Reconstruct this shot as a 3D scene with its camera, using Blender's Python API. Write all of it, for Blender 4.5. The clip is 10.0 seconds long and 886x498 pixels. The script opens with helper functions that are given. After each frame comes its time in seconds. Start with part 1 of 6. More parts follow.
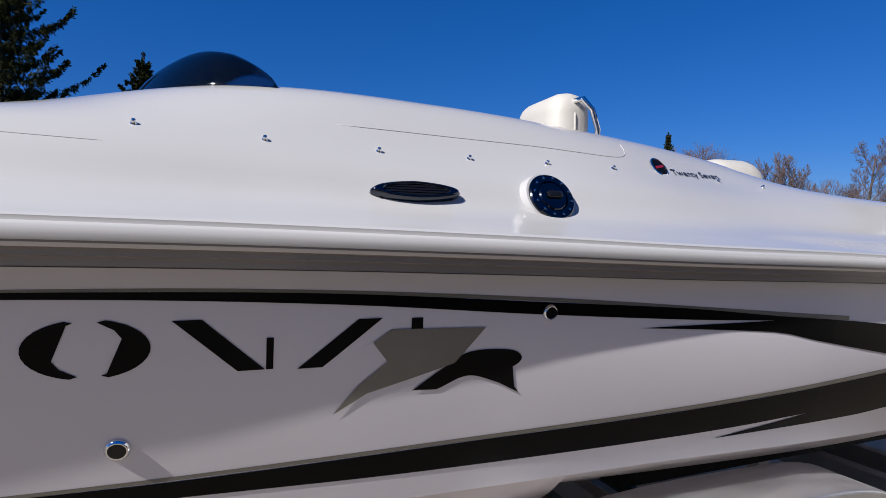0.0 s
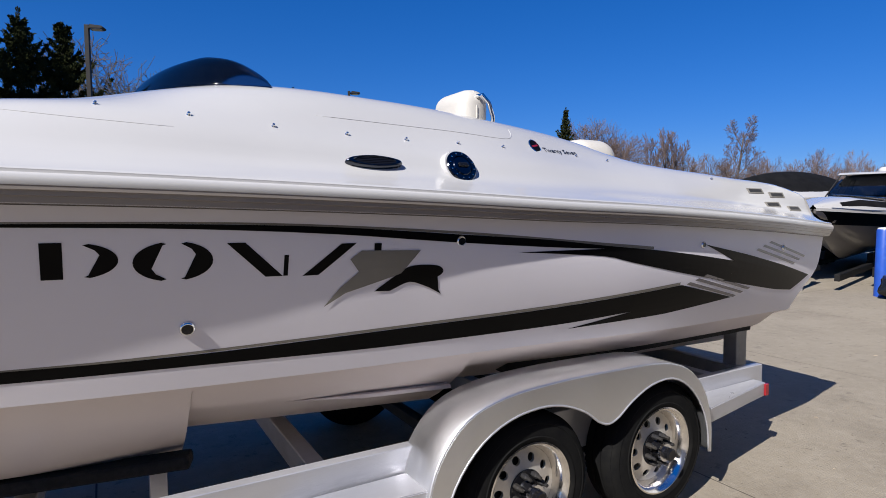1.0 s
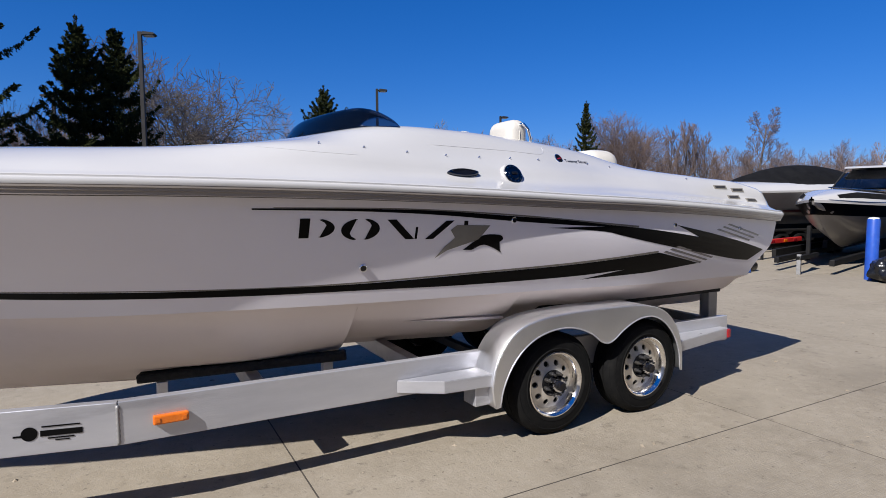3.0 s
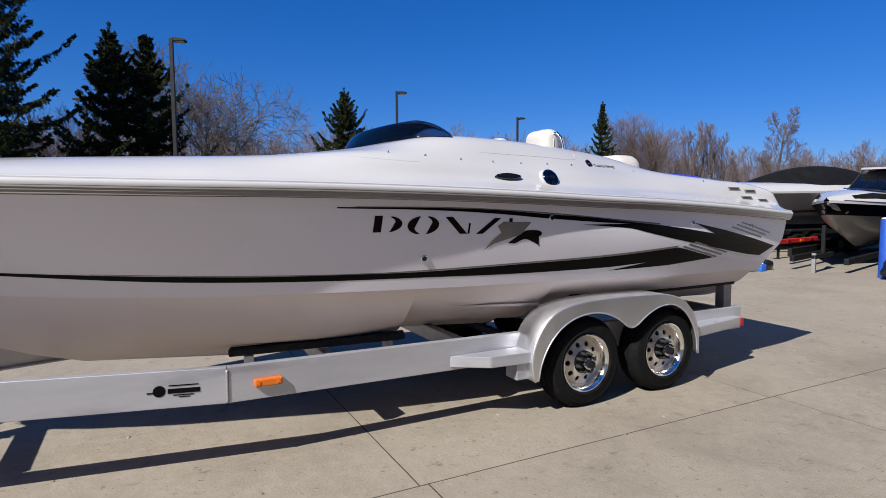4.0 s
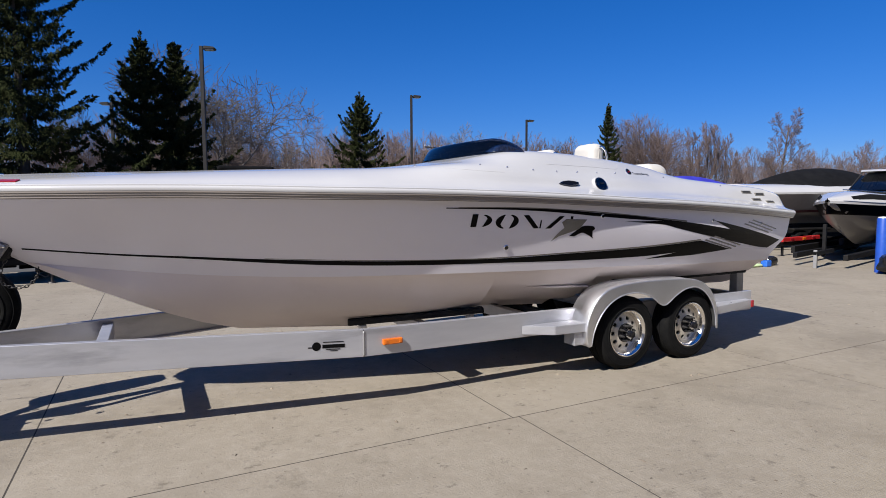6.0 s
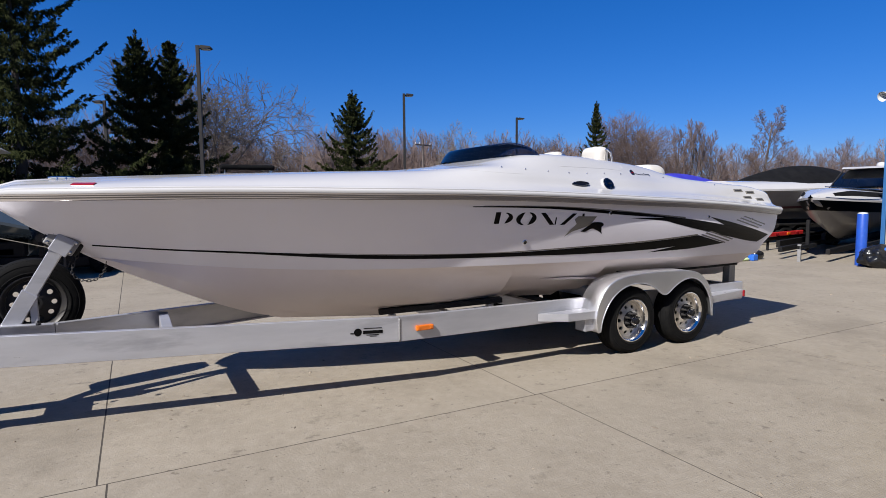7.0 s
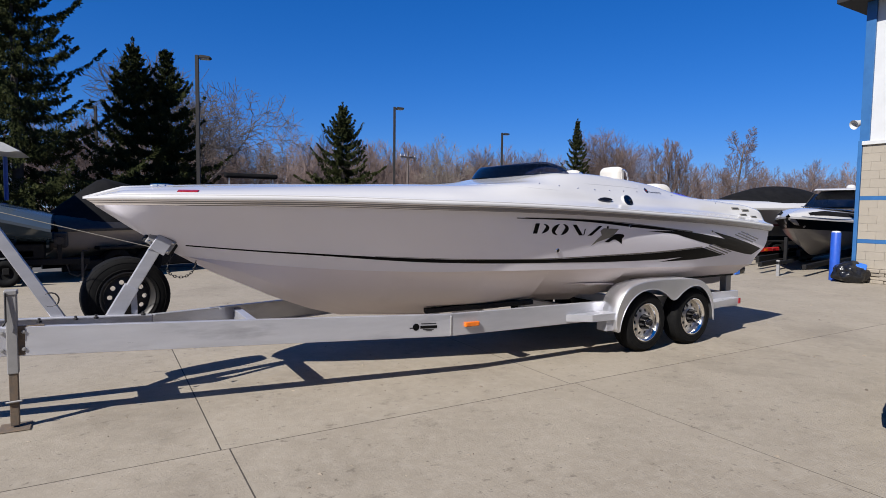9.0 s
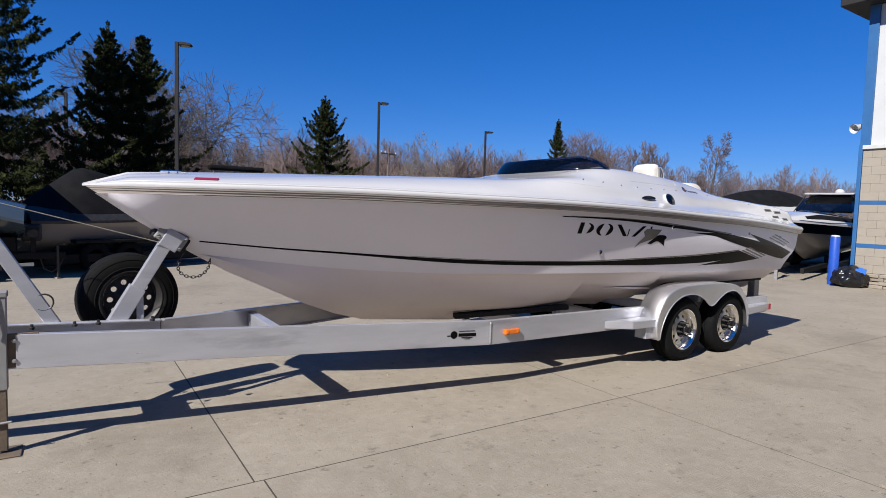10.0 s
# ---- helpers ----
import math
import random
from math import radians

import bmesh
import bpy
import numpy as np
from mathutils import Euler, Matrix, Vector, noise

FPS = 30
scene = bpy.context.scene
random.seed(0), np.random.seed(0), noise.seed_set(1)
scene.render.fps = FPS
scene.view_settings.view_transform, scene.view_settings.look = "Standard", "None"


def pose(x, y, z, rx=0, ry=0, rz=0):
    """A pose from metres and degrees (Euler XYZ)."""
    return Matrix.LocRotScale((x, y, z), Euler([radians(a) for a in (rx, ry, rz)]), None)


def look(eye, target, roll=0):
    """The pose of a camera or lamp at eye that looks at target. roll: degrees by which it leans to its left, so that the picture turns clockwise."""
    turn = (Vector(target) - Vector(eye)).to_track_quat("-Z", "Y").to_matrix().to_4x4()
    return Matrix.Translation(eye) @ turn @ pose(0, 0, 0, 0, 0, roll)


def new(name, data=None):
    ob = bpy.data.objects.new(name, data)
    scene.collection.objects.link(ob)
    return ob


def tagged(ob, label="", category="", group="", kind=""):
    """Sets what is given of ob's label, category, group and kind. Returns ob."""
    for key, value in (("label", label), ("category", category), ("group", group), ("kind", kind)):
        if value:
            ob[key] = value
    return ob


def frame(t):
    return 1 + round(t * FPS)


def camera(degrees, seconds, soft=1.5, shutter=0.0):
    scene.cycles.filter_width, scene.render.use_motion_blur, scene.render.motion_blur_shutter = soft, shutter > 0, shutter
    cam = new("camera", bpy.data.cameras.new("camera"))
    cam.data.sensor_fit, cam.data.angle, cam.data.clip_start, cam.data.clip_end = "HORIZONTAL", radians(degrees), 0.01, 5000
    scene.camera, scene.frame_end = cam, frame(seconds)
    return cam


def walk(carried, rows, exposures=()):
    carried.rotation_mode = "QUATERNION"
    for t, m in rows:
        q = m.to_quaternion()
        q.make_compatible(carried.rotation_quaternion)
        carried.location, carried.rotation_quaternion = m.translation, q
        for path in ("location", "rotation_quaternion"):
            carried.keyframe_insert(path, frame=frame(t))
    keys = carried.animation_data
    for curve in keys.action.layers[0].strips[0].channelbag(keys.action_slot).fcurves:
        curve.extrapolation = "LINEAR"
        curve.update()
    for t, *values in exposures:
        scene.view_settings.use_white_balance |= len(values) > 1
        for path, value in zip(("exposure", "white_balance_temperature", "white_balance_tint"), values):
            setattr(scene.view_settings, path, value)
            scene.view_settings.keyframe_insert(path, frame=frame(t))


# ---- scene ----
cam = camera(75.4, 10.0, 0.55)
PATH = [
    (0, (-1.230, -1.342, 1.715), (-0.500, 0.520, 1.675), 0.17),
    (0.5, (-1.484, -1.666, 1.695), (-0.555, 0.103, 1.591), 0.16),
    (1, (-1.655, -1.986, 1.651), (-0.637, -0.271, 1.513), -0.16),
    (1.5, (-1.916, -2.259, 1.641), (-0.867, -0.564, 1.480), -0.50),
    (2, (-2.227, -2.508, 1.637), (-1.196, -0.802, 1.473), -0.51),
    (2.5, (-2.420, -2.827, 1.645), (-1.427, -1.099, 1.482), -0.40),
    (4, (-3.095, -3.476, 1.643), (-2.180, -1.705, 1.481), -0.22),
    (4.5, (-3.379, -3.652, 1.652), (-2.474, -1.876, 1.498), -0.38),
    (5, (-3.682, -3.787, 1.650), (-2.782, -2.007, 1.502), -0.36),
    (5.5, (-3.928, -3.979, 1.649), (-3.029, -2.199, 1.495), -0.30),
    (7, (-4.716, -4.420, 1.679), (-3.771, -2.666, 1.507), -0.44),
    (7.5, (-4.987, -4.555, 1.680), (-4.025, -2.808, 1.523), -0.74),
    (8, (-5.265, -4.698, 1.678), (-4.294, -2.955, 1.530), -0.55),
    (8.5, (-5.424, -4.816, 1.676), (-4.446, -3.078, 1.532), 0.18),
    (9, (-5.654, -4.663, 1.668), (-4.636, -2.947, 1.538), 0.73),
    (9.5, (-5.795, -4.326, 1.636), (-4.747, -2.627, 1.509), 1.33),
    (10, (-5.891, -3.898, 1.634), (-4.796, -2.229, 1.500), 1.68),
]
walk(cam, [(t, look(eye, target, roll)) for t, eye, target, roll in PATH], exposures=[(0, 0.54), (1, 0.74), (2.5, 0.75), (5.5, 0.76), (7.5, 0.78), (10, 0.78)])

# ---- light ----
SUN_WAY = Vector((1.01, 0.415, -1.0)).normalized()
SUN_EL = math.asin(-SUN_WAY.z)
SUN_AZ = math.atan2(-SUN_WAY.x, -SUN_WAY.y)
world = bpy.data.worlds.new("sky")
scene.world = world
world.use_nodes = True
wn = world.node_tree.nodes
wl = world.node_tree.links
sky = wn.new("ShaderNodeTexSky")
sky.sky_type = "NISHITA"
sky.sun_disc = False
sky.sun_elevation = SUN_EL
sky.sun_rotation = SUN_AZ
sky.altitude = 200
sky.air_density = 1.0
sky.dust_density = 0.0
sky.ozone_density = 2.5
soften = wn.new("ShaderNodeGamma")
soften.inputs[1].default_value = 0.78
tint = wn.new("ShaderNodeMixRGB")
tint.blend_type = "MULTIPLY"
tint.inputs[0].default_value = 1.0
tint.inputs[2].default_value = (0.70, 1.01, 1.81, 1)
deep = wn.new("ShaderNodeHueSaturation")
deep.inputs["Saturation"].default_value = 1.17
wl.new(sky.outputs[0], soften.inputs[0])
wl.new(soften.outputs[0], tint.inputs[1])
wl.new(tint.outputs[0], deep.inputs["Color"])
wl.new(deep.outputs[0], wn["Background"].inputs["Color"])
wn["Background"].inputs["Strength"].default_value = 0.050
sun_data = bpy.data.lights.new("sun", "SUN")
sun_data.energy = 5.0
sun_data.angle = radians(0.5)
sun_data.color = (1.0, 0.97, 0.935)
sun = new("sun", sun_data)
sun.matrix_world = look((-30, -13, 28), Vector((-30, -13, 28)) + SUN_WAY)


# ---- materials ----
def material(name, colour, rough=0.5, metal=0.0, second=None, size=6.0, mix=0.5, bump=0.0, bump_size=60.0, coat=0.0,
             spots=None, spot_size=1.5, spot_amount=0.5, stretch=(1, 1, 1), rough_var=0.0, vary=0.0, ior=1.45, detail=6.0):
    """A surface: two colours mixed by noise, a second scale of stains, fine relief and a varied gloss."""
    m = bpy.data.materials.new(name)
    m.use_nodes = True
    n, l = m.node_tree.nodes, m.node_tree.links
    b = n["Principled BSDF"]
    b.inputs["Roughness"].default_value = rough
    b.inputs["Metallic"].default_value = metal
    b.inputs["Coat Weight"].default_value = coat
    b.inputs["Coat Roughness"].default_value = 0.05
    b.inputs["IOR"].default_value = ior
    co = n.new("ShaderNodeTexCoord")
    mp = n.new("ShaderNodeMapping")
    mp.inputs["Scale"].default_value = stretch
    l.new(co.outputs["Object"], mp.inputs[0])

    def noise_at(scale, det=detail):
        t = n.new("ShaderNodeTexNoise")
        t.inputs["Scale"].default_value = scale
        t.inputs["Detail"].default_value = det
        t.inputs["Roughness"].default_value = 0.6
        l.new(mp.outputs[0], t.inputs["Vector"])
        return t

    second = second or tuple(c * 0.88 for c in colour)
    ramp = n.new("ShaderNodeValToRGB")
    ramp.color_ramp.elements[0].position = 0.5 - 0.3 * mix
    ramp.color_ramp.elements[1].position = 0.5 + 0.3 * mix
    ramp.color_ramp.elements[0].color = (*colour, 1)
    ramp.color_ramp.elements[1].color = (*second, 1)
    l.new(noise_at(size).outputs["Fac"], ramp.inputs[0])
    out = ramp.outputs[0]
    if spots:
        r2 = n.new("ShaderNodeValToRGB")
        r2.color_ramp.elements[0].position = 0.56
        r2.color_ramp.elements[1].position = 0.72
        r2.color_ramp.elements[0].color = (0, 0, 0, 1)
        r2.color_ramp.elements[1].color = (spot_amount,) * 3 + (1,)
        l.new(noise_at(spot_size).outputs["Fac"], r2.inputs[0])
        mx = n.new("ShaderNodeMixRGB")
        l.new(r2.outputs[0], mx.inputs[0])
        l.new(out, mx.inputs[1])
        mx.inputs[2].default_value = (*spots, 1)
        out = mx.outputs[0]
    if vary:
        info = n.new("ShaderNodeObjectInfo")
        mr = n.new("ShaderNodeMapRange")
        mr.inputs["To Min"].default_value = 1 - vary
        mr.inputs["To Max"].default_value = 1 + vary
        l.new(info.outputs["Random"], mr.inputs[0])
        hs = n.new("ShaderNodeHueSaturation")
        l.new(mr.outputs[0], hs.inputs["Value"])
        l.new(out, hs.inputs["Color"])
        out = hs.outputs[0]
    l.new(out, b.inputs["Base Color"])
    if rough_var:
        mr = n.new("ShaderNodeMapRange")
        mr.inputs["To Min"].default_value = max(0.02, rough - rough_var)
        mr.inputs["To Max"].default_value = min(1, rough + rough_var)
        l.new(noise_at(size * 2.3).outputs["Fac"], mr.inputs[0])
        l.new(mr.outputs[0], b.inputs["Roughness"])
    if bump:
        bp = n.new("ShaderNodeBump")
        bp.inputs["Strength"].default_value = bump
        bp.inputs["Distance"].default_value = 0.01
        l.new(noise_at(bump_size).outputs["Fac"], bp.inputs["Height"])
        l.new(bp.outputs[0], b.inputs["Normal"])
    return m


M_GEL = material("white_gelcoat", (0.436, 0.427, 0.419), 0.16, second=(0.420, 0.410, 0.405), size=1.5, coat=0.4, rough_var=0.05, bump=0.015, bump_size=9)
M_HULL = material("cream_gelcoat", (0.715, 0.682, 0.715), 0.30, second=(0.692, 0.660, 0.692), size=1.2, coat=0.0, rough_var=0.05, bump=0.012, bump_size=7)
M_BOTTOM = material("cream_bottom_gelcoat", (0.679, 0.607, 0.598), 0.38, second=(0.640, 0.568, 0.559), size=1.6, mix=0.8, rough_var=0.1, spots=(0.515, 0.454, 0.435), spot_size=1.2, spot_amount=0.35, bump=0.02, bump_size=12)
# parked boats' white hulls: shade put into a greyer base colour, plus stains
M_SHADEHULL = material("shade_greyed_white_gelcoat", (0.299, 0.280, 0.260), 0.3, second=(0.260, 0.241, 0.222), size=1.4, mix=0.8, coat=0.2, spots=(0.195, 0.169, 0.143), spot_size=0.8, spot_amount=0.4)
M_TAUPE = material("taupe_gelcoat", (0.260, 0.229, 0.205), 0.22, second=(0.241, 0.212, 0.189), size=3, coat=0.3)
M_BLACK = material("black_vinyl", (0.0025, 0.0024, 0.0028), 0.3, second=(0.004, 0.004, 0.0042), size=3, ior=1.16)
M_GREYV = material("grey_vinyl", (0.195, 0.180, 0.153), 0.25, second=(0.176, 0.163, 0.136))
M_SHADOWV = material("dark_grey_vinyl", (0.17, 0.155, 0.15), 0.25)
M_CHROME = material("chrome", (0.82, 0.82, 0.84), 0.06, 1.0, second=(0.75, 0.75, 0.77), rough_var=0.03)
M_ALU = material("mill_aluminium", (0.536, 0.536, 0.565), 0.36, 0.6, second=(0.410, 0.410, 0.440), size=4, mix=1.0, rough_var=0.2, spots=(0.283, 0.283, 0.307), spot_size=3.0, spot_amount=0.75, bump=0.10, bump_size=70, stretch=(0.35, 1, 2))
M_FENDER = material("brushed_aluminium", (0.72, 0.72, 0.74), 0.42, 1.0, second=(0.80, 0.80, 0.81), size=3.0, mix=0.9, rough_var=0.12, spots=(0.60, 0.60, 0.61), spot_size=4.0, spot_amount=0.35, bump=0.06, bump_size=60, stretch=(0.5, 1.5, 0.5))
M_ALU_OLD = material("weathered_aluminium", (0.287, 0.280, 0.274), 0.55, 0.4, second=(0.222, 0.215, 0.209), size=8, mix=1.0, spots=(0.143, 0.136, 0.130), spot_size=5, bump=0.08, bump_size=90)
M_DISH = material("machined_alloy", (0.680, 0.646, 0.595), 0.42, 0.7, second=(0.595, 0.561, 0.510), size=18, rough_var=0.1)
M_POLISH = material("polished_alloy", (0.88, 0.84, 0.79), 0.18, 1.0, second=(0.72, 0.70, 0.68), size=25, rough_var=0.08)
M_FRAME = material("black_trailer_paint", (0.006, 0.006, 0.007), 0.6, ior=1.25, second=(0.012, 0.011, 0.010), size=6, bump=0.1)
M_MAROON = material("maroon_boot_stripe", (0.10, 0.012, 0.020), 0.3, second=(0.08, 0.010, 0.016), size=4)
M_RUBBER = material("tyre_rubber", (0.005, 0.005, 0.0055), 0.85, ior=1.2, second=(0.008, 0.0078, 0.0075), size=14, spots=(0.018, 0.017, 0.015), spot_size=6, spot_amount=0.4, bump=0.12, bump_size=200)
M_CARPET = material("black_bunk_carpet", (0.010, 0.010, 0.011), 0.95, second=(0.02, 0.02, 0.02), size=40, bump=0.5, bump_size=300)
M_DARK = material("dark_steel", (0.03, 0.03, 0.033), 0.5, 0.5, second=(0.05, 0.045, 0.04), size=12, bump=0.1)
M_VINYL = material("cream_seat_vinyl", (0.482, 0.456, 0.410), 0.42, second=(0.456, 0.429, 0.385), size=5, bump=0.12, bump_size=260)
M_RED = material("red_lens", (0.26, 0.010, 0.016), 0.25, second=(0.22, 0.008, 0.012), coat=0.2)
M_AMBER = material("amber_lens", (0.629, 0.148, 0.009), 0.16, second=(0.555, 0.118, 0.007), size=30, coat=0.4, bump=0.2, bump_size=180)
def concrete():
    m = bpy.data.materials.new("broom_finished_concrete")
    m.use_nodes = True
    n, l = m.node_tree.nodes, m.node_tree.links
    b = n["Principled BSDF"]
    b.inputs["Roughness"].default_value = 0.82
    geo = n.new("ShaderNodeNewGeometry")

    def noise_at(scale, det=8.0, rough=0.6):
        t = n.new("ShaderNodeTexNoise")
        t.inputs["Scale"].default_value = scale
        t.inputs["Detail"].default_value = det
        t.inputs["Roughness"].default_value = rough
        l.new(geo.outputs["Position"], t.inputs["Vector"])
        return t.outputs["Fac"]

    def mask(src, lo, hi, amount):
        r = n.new("ShaderNodeMapRange")
        r.inputs["From Min"].default_value = lo
        r.inputs["From Max"].default_value = hi
        r.inputs["To Max"].default_value = amount
        l.new(src, r.inputs[0])
        return r.outputs[0]

    def over(base, fac, colour):
        x = n.new("ShaderNodeMixRGB")
        l.new(fac, x.inputs[0])
        if isinstance(base, tuple):
            x.inputs[1].default_value = (*base, 1)
        else:
            l.new(base, x.inputs[1])
        x.inputs[2].default_value = (*colour, 1)
        return x.outputs[0]

    c = over((0.232, 0.199, 0.152), mask(noise_at(1.1, 6), 0.35, 0.65, 1.0), (0.197, 0.167, 0.126))
    c = over(c, mask(noise_at(9, 8, 0.7), 0.45, 0.7, 0.55), (0.276, 0.243, 0.194))
    c = over(c, mask(noise_at(0.45, 9, 0.7), 0.53, 0.68, 0.6), (0.138, 0.115, 0.086))
    c = over(c, mask(noise_at(3.3, 10, 0.75), 0.58, 0.68, 0.65), (0.118, 0.098, 0.072))
    c = over(c, mask(noise_at(26, 4, 0.6), 0.65, 0.70, 0.8), (0.076, 0.063, 0.047))
    c = over(c, mask(noise_at(60, 3, 0.6), 0.67, 0.72, 0.7), (0.341, 0.313, 0.254))
    c = over(c, mask(noise_at(7.5, 10, 0.7), 0.60, 0.655, 0.7), (0.106, 0.087, 0.066))
    c = over(c, mask(noise_at(15, 8, 0.75), 0.66, 0.70, 0.75), (0.082, 0.067, 0.050))
    scuff = n.new("ShaderNodeMapping")
    scuff.inputs["Rotation"].default_value = (0, 0, radians(-24))
    scuff.inputs["Scale"].default_value = (2.2, 11, 1)
    l.new(geo.outputs["Position"], scuff.inputs[0])
    st = n.new("ShaderNodeTexNoise")
    st.inputs["Scale"].default_value = 1.3
    st.inputs["Detail"].default_value = 7
    st.inputs["Roughness"].default_value = 0.72
    l.new(scuff.outputs[0], st.inputs["Vector"])
    c = over(c, mask(st.outputs["Fac"], 0.63, 0.70, 0.6), (0.120, 0.100, 0.078))
    info = n.new("ShaderNodeObjectInfo")
    hs = n.new("ShaderNodeHueSaturation")
    mr = n.new("ShaderNodeMapRange")
    mr.inputs["To Min"].default_value, mr.inputs["To Max"].default_value = 0.96, 1.04
    l.new(info.outputs["Random"], mr.inputs[0])
    l.new(mr.outputs[0], hs.inputs["Value"])
    l.new(c, hs.inputs["Color"])
    l.new(hs.outputs[0], b.inputs["Base Color"])
    wave = n.new("ShaderNodeMapping")
    wave.inputs["Scale"].default_value = (3, 160, 1)
    l.new(geo.outputs["Position"], wave.inputs[0])
    br = n.new("ShaderNodeTexNoise")
    br.inputs["Scale"].default_value = 1.0
    l.new(wave.outputs[0], br.inputs["Vector"])
    add = n.new("ShaderNodeMath")
    l.new(br.outputs["Fac"], add.inputs[0])
    l.new(noise_at(45, 6, 0.7), add.inputs[1])
    bp = n.new("ShaderNodeBump")
    bp.inputs["Strength"].default_value = 0.5
    bp.inputs["Distance"].default_value = 0.008
    l.new(add.outputs[0], bp.inputs["Height"])
    l.new(bp.outputs[0], b.inputs["Normal"])
    return m


M_CONC = concrete()
M_GROUND = material("winter_turf_and_grit", (0.13, 0.115, 0.07), 0.95, second=(0.20, 0.17, 0.11), size=0.8, mix=1.0, bump=0.5, bump_size=20)
M_ASPH = material("asphalt", (0.055, 0.054, 0.053), 0.9, second=(0.075, 0.072, 0.07), size=3, bump=0.4, bump_size=120)
M_NEEDLE = material("spruce_needles", (0.016, 0.021, 0.008), 0.9, ior=1.12, second=(0.034, 0.038, 0.014), size=2.2, mix=0.9, spots=(0.060, 0.052, 0.020), spot_size=1.1, spot_amount=0.6)
M_BARK = material("grey_bark", (0.125, 0.102, 0.09), 0.9, second=(0.085, 0.068, 0.06), size=5, bump=0.6, bump_size=30)
M_DARKBARK = material("dark_bark", (0.055, 0.045, 0.040), 0.9, second=(0.085, 0.070, 0.060), size=4, bump=0.5, bump_size=30)
M_TWIG = material("bare_twigs", (0.102, 0.071, 0.063), 0.9, second=(0.139, 0.101, 0.090), size=0.25, mix=1.0)
M_TWIG_PALE = material("pale_bare_twigs", (0.19, 0.16, 0.135), 0.9, second=(0.12, 0.10, 0.085), size=0.6)
M_POLE = material("bronze_pole_paint", (0.016, 0.015, 0.0145), 0.6, ior=1.3, second=(0.024, 0.022, 0.021), size=3)
M_COVER = material("black_boat_canvas", (0.0045, 0.0045, 0.005), 0.9, second=(0.008, 0.008, 0.0085), size=3, bump=0.9, bump_size=3.5, detail=3, ior=1.2)
M_BLUECOVER = material("royal_blue_canvas", (0.02, 0.018, 0.28), 0.7, second=(0.03, 0.03, 0.34), size=2, bump=0.3, bump_size=8)
M_BRIGHTBLUE = material("bright_blue_tarp", (0.015, 0.089, 0.407), 0.5, second=(0.022, 0.118, 0.459), size=4, bump=0.4, bump_size=12)
M_NAVY = material("navy_hull_paint", (0.03, 0.045, 0.062), 0.18, second=(0.04, 0.055, 0.075), size=1, coat=0.4)
M_BLUE = material("blue_post_paint", (0.013, 0.067, 0.355), 0.4, second=(0.015, 0.056, 0.296), size=5, rough_var=0.1, spots=(0.037, 0.104, 0.370), spot_size=8)
M_TRIMBLUE = material("blue_trim_paint", (0.026, 0.104, 0.252), 0.45, second=(0.022, 0.089, 0.222), size=4)
M_SIDING = material("white_metal_siding", (0.456, 0.456, 0.450), 0.4, second=(0.417, 0.417, 0.410), size=1.5)
M_BLOCK = material("tan_split_block", (0.280, 0.247, 0.197), 0.9, second=(0.247, 0.216, 0.172), size=5, mix=1, bump=0.5, bump_size=30, vary=0.02)
M_STONE = material("buff_ledge_stone", (0.274, 0.234, 0.182), 0.9, second=(0.195, 0.169, 0.136), size=7, mix=1, bump=0.8, bump_size=18, vary=0.15)
M_GRIT = material("grit_and_leaf_chips", (0.10, 0.08, 0.06), 0.9, second=(0.24, 0.20, 0.15), size=1.5, mix=0.3)
M_CARBODY = material("dark_car_paint", (0.012, 0.013, 0.016), 0.12, second=(0.016, 0.017, 0.02), coat=0.8)
M_JOINT = material("dirty_joint_filler", (0.05, 0.042, 0.034), 0.95, size=9)
M_BAG = material("black_plastic_bag", (0.007, 0.007, 0.008), 0.22, second=(0.012, 0.012, 0.013), size=6, bump=0.9, bump_size=9, detail=4)
M_WHITEP = material("white_plastic", (0.469, 0.469, 0.456), 0.4, size=8)
M_CARGREY = material("grey_bumper_paint", (0.30, 0.285, 0.285), 0.35, second=(0.26, 0.25, 0.25), coat=0.3)
M_ROPE = material("pale_rope", (0.22, 0.20, 0.17), 0.9, second=(0.16, 0.15, 0.12), size=40)
M_REDPAINT = material("red_trailer_paint", (0.45, 0.02, 0.02), 0.3, second=(0.36, 0.018, 0.018), size=3)
M_GREENP = material("pale_green_plastic", (0.45, 0.55, 0.28), 0.5, size=10)
M_BRASS = material("black_anodised", (0.01, 0.01, 0.012), 0.2, 0.3)


def tinted(name, tint, opacity):
    """Smoked acrylic: a clear, tinted pane with a gloss on it."""
    m = bpy.data.materials.new(name)
    m.use_nodes = True
    n, l = m.node_tree.nodes, m.node_tree.links
    n.remove(n["Principled BSDF"])
    clear = n.new("ShaderNodeBsdfTransparent")
    clear.inputs[0].default_value = (*tint, 1)
    gloss = n.new("ShaderNodeBsdfGlossy")
    gloss.inputs["Roughness"].default_value = 0.04
    body = n.new("ShaderNodeBsdfDiffuse")
    body.inputs[0].default_value = (0.006, 0.007, 0.009, 1)
    mix1 = n.new("ShaderNodeMixShader")
    mix1.inputs[0].default_value = opacity
    l.new(clear.outputs[0], mix1.inputs[1])
    l.new(body.outputs[0], mix1.inputs[2])
    fr = n.new("ShaderNodeFresnel")
    fr.inputs[0].default_value = 1.49
    mix2 = n.new("ShaderNodeMixShader")
    l.new(fr.outputs[0], mix2.inputs[0])
    l.new(mix1.outputs[0], mix2.inputs[1])
    l.new(gloss.outputs[0], mix2.inputs[2])
    l.new(mix2.outputs[0], n["Material Output"].inputs[0])
    return m


